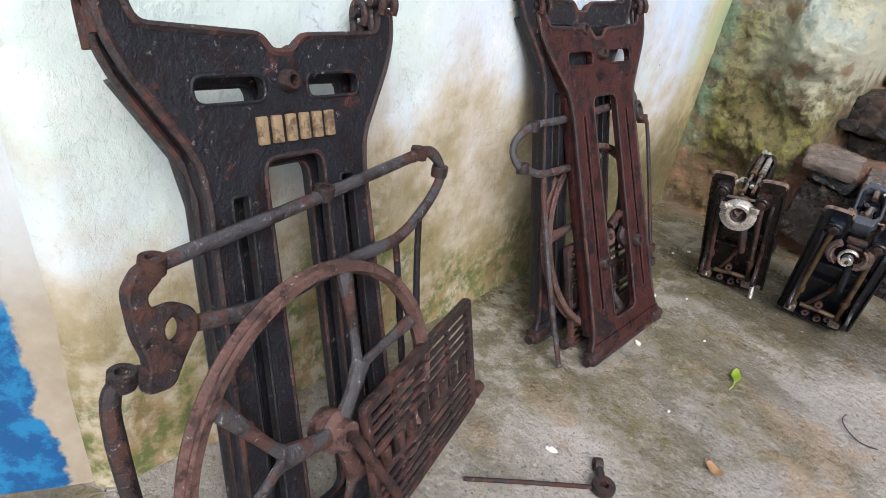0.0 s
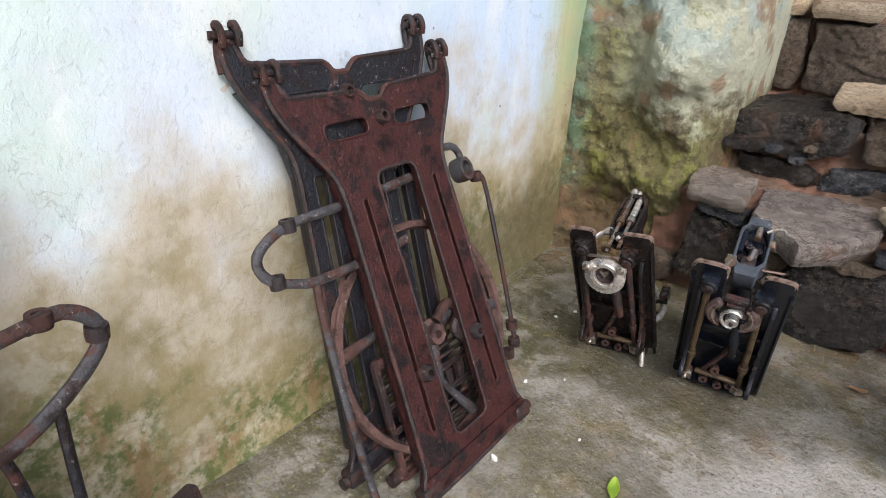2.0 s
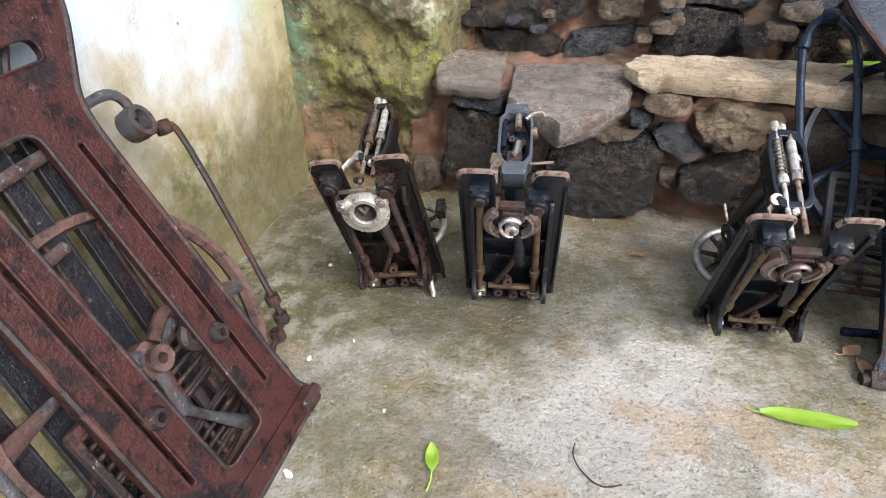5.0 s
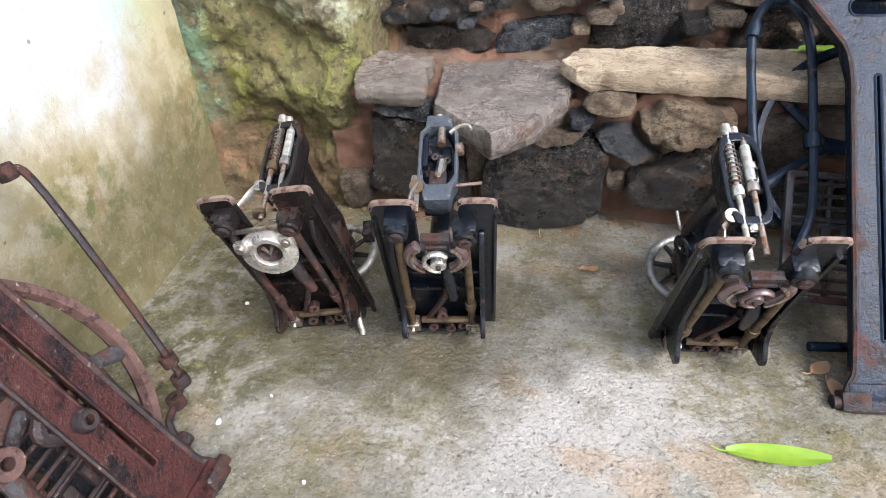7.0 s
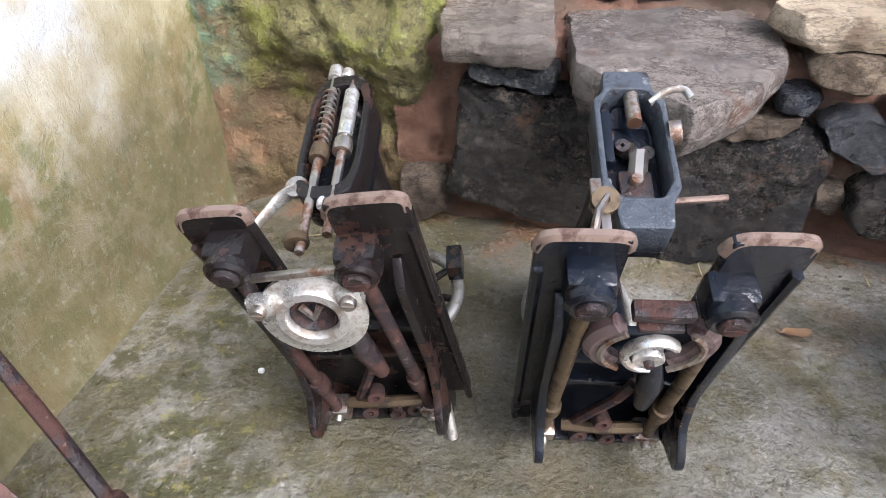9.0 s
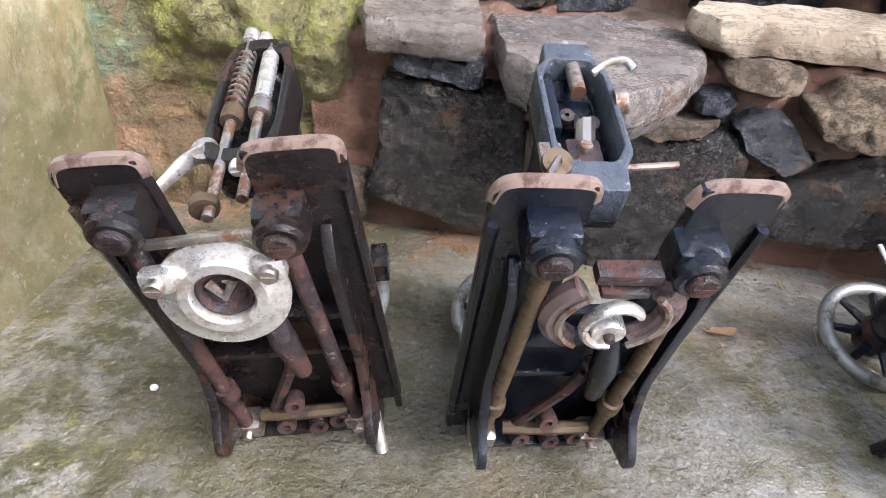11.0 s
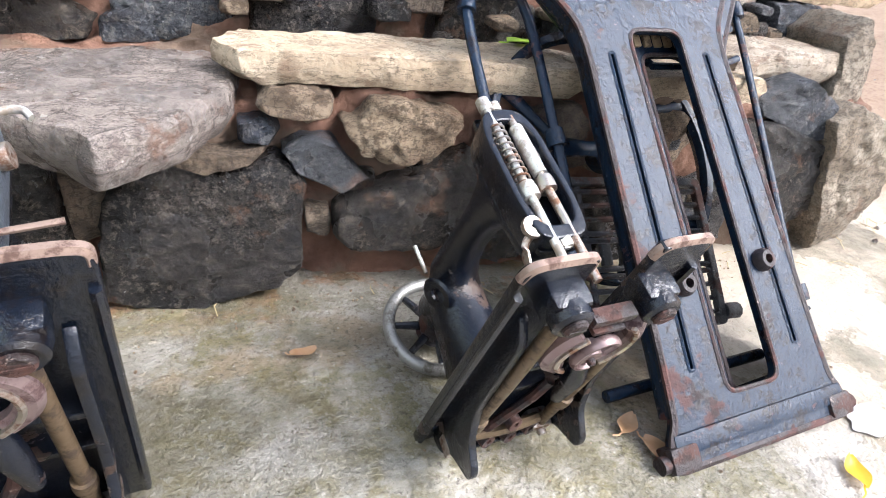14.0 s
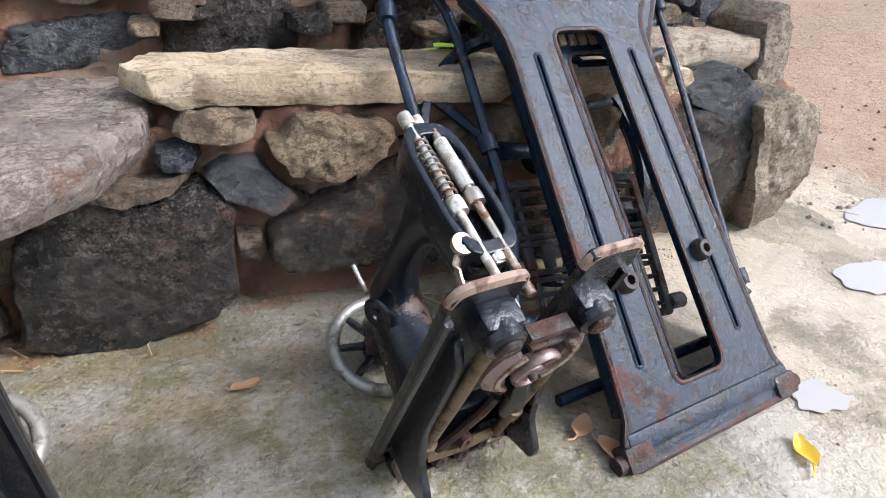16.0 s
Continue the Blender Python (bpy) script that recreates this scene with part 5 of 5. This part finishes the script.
def machine(m, label, kind):
    rusty = kind == 1
    body = "lacquer_worn" if rusty else "lacquer"
    t = thing("sewing_machine_head", m, label, "sewing machine", "sewing machine heads")
    bed(t, body, (-0.033, 0.027, 0.225), foot=0.022) if rusty else bed(t, body)
    under_works(t, body, "iron_rust" if rusty else "brass", rusty, "ring" if rusty else "race", "race" if kind == 3 else "steel")
    body_casting(t, body)
    n = nose(t, "nose" if kind == 2 else body, square=kind == 2)
    hand_wheel(t, body, "rim", at=(0, -0.008 if rusty else -0.028, -0.152))
    if kind in (1, 3):
        y = 0.304
        part("needle_bar", rod((0.009, y, -0.020 if rusty else -0.012), (0.009, y, -0.205), 0.0042), "steel_old", t)
        part("needle_bar_sleeve", rod((0.009, y, -0.130), (0.009, y, -0.190), 0.0072), "steel", t)
        part("presser_bar", rod((-0.012, y, -0.004), (-0.012, y, -0.226), 0.0042), "steel_old" if rusty else "steel", t)
        coil = [(-0.012 + 0.0072 * math.cos(a * 0.55), y + 0.0072 * math.sin(a * 0.55), -0.118 - 0.0011 * a * 0.62) for a in range(116)]
        part("presser_spring", tube(coil, 0.0012, sides=5), "steel_old", t)
        collar(t, (-0.012, y, -0.112), (0, 0, 1), 0.0085, 0.016, "brass" if rusty else "steel")
        collar(t, (0.009, y, -0.118), (0, 0, 1), 0.0085, 0.014, "steel_old")
        collar(t, (-0.012, y, -0.222), (0, 0, 1), 0.0068, 0.016, "steel", "presser_nut", 0.1)
        if rusty:
            collar(t, (-0.016, y, -0.016), (0.2, 0, 1), 0.010, 0.008, "brass", "needle_clamp", 0.2)
        b = bmesh.new()
        add_lathe(b, [(0.006, -0.003), (0.019, -0.003), (0.019, 0.003), (0.006, 0.003)], pose(0.004, 0.266, -0.150, 90, 0, 0), 24, True)
        part("take_up_cam", b, "steel_old", t)
        lift = smooth_path([(-0.024, y, -0.072), (-0.040, y - 0.004, -0.068), (-0.058, y - 0.010, -0.050), (-0.078, y - 0.014, -0.022)] if rusty else [(-0.024, y - 0.006, -0.072), (-0.034, y - 0.012, -0.062), (-0.036, y - 0.018, -0.034), (-0.031, y - 0.022, -0.006)])
        part("presser_lifter", tube(lift, 0.006, sides=8, flat=0.45, radii=[0.008 - 0.0045 * i / (len(lift) - 1) for i in range(len(lift))]), "steel" if rusty else "steel_old", t)
        collar(t, (-0.026, y, -0.074), (0, 1, 0.2), 0.0100, 0.006, "steel_old", "lifter_plate", 0.2)
        part("take_up_lever", tube([(0.020, 0.288, -0.120), (0.026, 0.296, -0.150), (0.018, 0.3, -0.165)], 0.004, sides=8), "iron_rust" if rusty else "steel", t)
    else:
        y = 0.300
        part("needle_bar", rod((0.004, y, -0.165), (0.004, y, -0.205), 0.0065), "steel_old", t)
        part("crank_link", tube([(0.0, 0.282, -0.150), (0.006, 0.292, -0.135), (0.002, 0.288, -0.110)], 0.0085, sides=8), "steel_old", t)
        b = bmesh.new()
        add_box(b, (-0.014, 0.282, -0.118), (0.014, 0.294, -0.082), 0.004)
        bl = part("bar_block", b, "iron_rust", t)
        screw(bl, (0.0, 0.2955, -0.105), 0.006, "steel_old", (0, 1, 0))
        b = bmesh.new()
        add_box(b, (-0.020, 0.276, -0.176), (0.020, 0.284, -0.150), 0.003)
        add_box(b, (-0.026, 0.290, -0.190), (-0.016, 0.302, -0.120), 0.003)
        part("slide_block", b, "lacquer", t)
        b = bmesh.new()
        add_box(b, (-0.040, 0.300, -0.100), (-0.022, 0.306, -0.066), 0.003)
        add_box(b, (-0.034, 0.300, -0.070), (-0.026, 0.306, -0.030), 0.002)
        part("side_lever", b, "steel_old", t)
        for x, d in ((-0.018, 0.160), (0.014, 0.142), (-0.006, 0.150)):
            collar(t, (x, 0.286, -d), (0, 1, 0.3), 0.0062, 0.010, "iron_rust", "nut", 0.3)
        part("thread_hook", tube(smooth_path([(0.018, 0.305, -0.185), (0.032, 0.312, -0.192), (0.046, 0.312, -0.194), (0.052, 0.31, -0.186)]), 0.0038, sides=8, flat=0.6), "steel", t)
        part("thread_pin", rod((0.026, 0.295, -0.085), (0.068, 0.297, -0.088), 0.0028, 8), "bare_edge", t)
        collar(t, (0.034, 0.305, -0.150), (1, 0.2, 0), 0.010, 0.010, "steel_old", "tension_nut", 0.2)
        collar(t, (-0.030, 0.308, -0.074), (0, 1, 0.3), 0.011, 0.008, "brass", "lifter_plate", 0.3)
        part("presser_lifter", tube(smooth_path([(-0.028, 0.308, -0.078), (-0.036, 0.308, -0.062), (-0.040, 0.306, -0.046)]), 0.006, sides=8, flat=0.6), "steel_old", t)
    part("spool_pin", rod((-0.004 if kind != 3 else -0.022, 0.052, -0.190), (-0.006 if kind != 3 else -0.024, 0.053, -0.232), 0.0028, 8), "steel", t)
    if kind == 1:
        part("link_stub", rod((0.064, 0.060, 0.018), (0.068, 0.016, 0.052), 0.0055), "steel", t)
        b = bmesh.new()
        add_box(b, (0.058, 0.02, -0.186), (0.078, 0.05, -0.150), 0.003)
        part("bobbin_winder", b, "lacquer", t)
    if kind == 3:
        # opening in the pillar end and gold ornament worn off to dull blotches
        b = bmesh.new()
        add_lathe(b, [(0.010, 0.0), (0.020, 0.0), (0.023, 0.003), (0.020, 0.006), (0.010, 0.004)], Matrix.Translation((-0.030, 0.085, -0.140)) @ Vector((-1, 0.1, 0.5)).to_track_quat("Z", "Y").to_matrix().to_4x4(), 24, True)
        part("pillar_opening", b, "lacquer", t)
    return t


machine(axes((0.4005, 1.5415, -0.0045), (0.984, 0.133, 0.117), (-0.097, -0.301, 0.948)), "rust-brown sewing machine head upended on the wet concrete, bright shuttle ring", 1)
machine(axes((0.621, 1.550, 0.004), (0.185, 0.026, 0), (0.0105, -0.116, 0.345)), "black sewing machine head upended on the concrete, nose stripped bare", 2)
machine(axes((1.070, 1.571, 0.004), (0.99, 0.100, 0), (0.0, -0.41, 0.912)), "glossy black sewing machine head upended beside the leaning stand", 3)


# ---------- small things on the ground ----------
def leaf(at, length, width, turn, mat, label, curl=0.25, stem=0.3):
    b = bmesh.new()
    n = 9
    rows = []
    for i in range(n):
        s = i / (n - 1)
        w = width / 2 * math.sin(math.pi * min(1, s * 0.92 + 0.04)) ** 0.8
        z = 0.004 + curl * length * 0.25 * (s - 0.45) ** 2
        rows.append([b.verts.new((s * length, w * k, z + abs(k) * width * 0.12 + 0.002 * math.sin(7 * s + k))) for k in (-1, -0.5, 0, 0.5, 1)])
    for x, y in zip(rows, rows[1:]):
        for j in range(4):
            b.faces.new((x[j], x[j + 1], y[j + 1], y[j]))
    bmesh.ops.solidify(b, geom=b.faces[:], thickness=0.0008)
    t = thing("leaf", pose(at[0], at[1], 0.0, 0, 0, turn), label, "leaf")
    part("blade", b, mat, t)
    part("stem", tube([(0.004, 0, 0.005), (-stem * length * 0.5, 0.002, 0.004), (-stem * length, 0.008, 0.003)], 0.0012, sides=5), mat, t)
    return t


leaf((1.074, 1.346), 0.146, 0.036, 3, "leaf", "fresh green mango leaf lying on wet concrete", 0.1, 0.12)
leaf((0.580, 1.108), 0.050, 0.022, 105, "leaf", "small yellow-green leaf on the concrete", 0.4, 0.6)
leaf((1.258, 1.505), 0.055, 0.032, -65, "leaf_dry", "crumpled dry brown leaf on the concrete", 0.9, 0.2)
leaf((1.236, 1.518), 0.040, 0.026, 35, "leaf_dry", "torn dry brown leaf beside the stand", 1.1, 0.2)
leaf((0.630, 0.832), 0.036, 0.022, -20, "leaf_dry", "small curled dry leaf on the concrete", 1.4, 0.2)
leaf((0.862, 1.736), 0.036, 0.018, 8, "leaf_dry", "rust-brown dry leaf scrap on wet concrete", 0.8, 0.1)
leaf((1.490, 1.376), 0.050, 0.028, 60, "leaf_yellow", "bright yellow fallen leaf on wet cement", 0.8, 0.3)
leaf((1.570, 1.484), 0.030, 0.020, 10, "leaf_yellow", "small yellow leaf at a puddle edge", 0.8, 0.2)
lf = leaf((1.240, 2.030), 0.10, 0.040, 5, "leaf", "green leaf lying on the stone ledge", 0.2, 0.1)
lf.location.z = 0.352


def chip(at, r, turn):
    rs = random.Random(int(at[0] * 1e4))
    b = bmesh.new()
    ring = [(r * rs.uniform(0.6, 1.1) * math.cos(a), 0.7 * r * rs.uniform(0.6, 1.1) * math.sin(a)) for a in (2 * math.pi * i / 9 for i in range(9))]
    lo, hi = [b.verts.new((x, y, -0.001)) for x, y in ring], [b.verts.new((x * 0.9, y * 0.9, 0.003)) for x, y in ring]
    b.faces.new(hi), b.faces.new(lo[::-1])
    for i in range(9):
        b.faces.new((lo[i], lo[(i + 1) % 9], hi[(i + 1) % 9], hi[i]))
    ob = part("plaster_chip", b, "chip")
    ob.matrix_world = pose(at[0], at[1], 0.0015, 0, 0, turn)
    return tagged(ob, "white plaster chip lying on the concrete", "plaster chip", "chips on the ground")


for x, y, r in ((0.296, 1.278, 0.007), (0.366, 1.052, 0.010), (0.418, 0.624, 0.010), (0.222, 1.545, 0.005), (0.25, 1.60, 0.006), (0.31, 1.53, 0.004), (0.41, 0.62, 0.005), (0.47, 1.20, 0.004), (0.36, 1.34, 0.003), (0.52, 0.90, 0.004)):
    chip((x, y), r, x * 900)

# loose connecting rod with an eye at its end
rod_t = thing("connecting_rod", axes((0.356, 0.445, 0.009), (0.158, 0.161, 0), (-0.161, 0.158, 0)), "rusty iron connecting rod with an eye, lying on concrete", "rod")
part("shank", tube([(0, 0, 0), (0.10, 0.001, 0), (0.225, 0, 0)], 0.0042, sides=10), "iron_rust", rod_t)
collar(rod_t, (0.246, 0, 0.002), (0, 0, 1), 0.020, 0.014, "iron_rust", "eye", 0.4)
part("knuckle", tube([(0.246, 0.016, 0.002), (0.247, 0.040, 0.004)], 0.008, sides=10), "iron_rust", rod_t)
collar(rod_t, (0.247, 0.046, 0.004), (1, 0, 0), 0.012, 0.014, "iron_rust", "knuckle_eye", 0.4)

# curved wire
wire = part("wire", tube(smooth_path([(0.786, 1.212, 0.006), (0.784, 1.196, 0.003), (0.792, 1.176, 0.003), (0.812, 1.156, 0.003), (0.834, 1.148, 0.003), (0.860, 1.158, 0.003)]), 0.0012, sides=5), "iron_rust")
tagged(wire, "thin rusty bent wire lying on the concrete", "wire")


def puddle(at, rx, ry, seed):
    b = bmesh.new()
    ring = [(at[0] + rx * (1 + 0.45 * noise.noise((math.cos(a) * 1.7 + seed, math.sin(a) * 1.7, seed))) * math.cos(a), at[1] + ry * (1 + 0.45 * noise.noise((math.cos(a) * 1.7, math.sin(a) * 1.7 + seed, 3))) * math.sin(a)) for a in (2 * math.pi * i / 40 for i in range(40))]
    b.faces.new([b.verts.new((x, y, ground_height(x, y) + 0.0035)) for x, y in ring])
    return tagged(part("water", b, "water", smooth=0), "shallow rain puddle on the cement", "puddle", kind="structure")


puddle((1.62, 1.46), 0.045, 0.03, 1)
puddle((2.07, 1.66), 0.11, 0.06, 2)
puddle((2.42, 1.84), 0.14, 0.07, 5)

# stray straw and twigs
rs = random.Random(8)
b = bmesh.new()
for _ in range(60):
    x, y = (rs.uniform(2.0, 2.7), rs.uniform(1.6, 2.4)) if rs.random() < 0.5 else (rs.uniform(0.1, 1.9), 1.90 - abs(rs.gauss(0, 0.05)))
    a, l = rs.uniform(0, 6.28), rs.uniform(0.015, 0.06)
    z = ground_height(x, y) + 0.003
    add_tube(b, [(x, y, z), (x + l * 0.5 * math.cos(a), y + l * 0.5 * math.sin(a), z + 0.004), (x + l * math.cos(a + 0.3), y + l * math.sin(a + 0.3), z)], 0.0008, sides=4)
tagged(part("straw", b, "grass"), "scattered dry straw and twigs on the ground", "straw", kind="stuff")

# grit and pebbles swept about the yard and down the bank
rs = random.Random(21)
for count, size, mat, zone, text in ((420, (0.0012, 0.0032), "tan", "yard", "fine grit scattered on the concrete"), (420, (0.0025, 0.009), "far", "bank", "loose pebbles on the red earth bank")):
    b = bmesh.new()
    for _ in range(count):
        if zone == "yard":
            x, y = (rs.uniform(0.05, 1.7), rs.uniform(0.2, 1.88)) if rs.random() < 0.6 else (rs.uniform(0.1, 1.9), 1.88 - abs(rs.gauss(0, 0.04)))
        else:
            x, y = 2.15 + abs(rs.gauss(0, 0.9)), rs.uniform(1.5, 3.6)
        s = rs.uniform(*size)
        z = ground_height(x, y) + s * 0.3
        m = Matrix.Translation((x, y, z)) @ Euler((rs.uniform(0, 6), rs.uniform(0, 6), rs.uniform(0, 6))).to_matrix().to_4x4() @ Matrix.Diagonal((s, s * rs.uniform(0.6, 1), s * rs.uniform(0.5, 0.8), 1))
        bmesh.ops.create_icosphere(b, subdivisions=1, radius=1, matrix=m)
    tagged(part("grit" if zone == "yard" else "pebbles", b, mat, smooth=0), text, "gravel", kind="stuff")
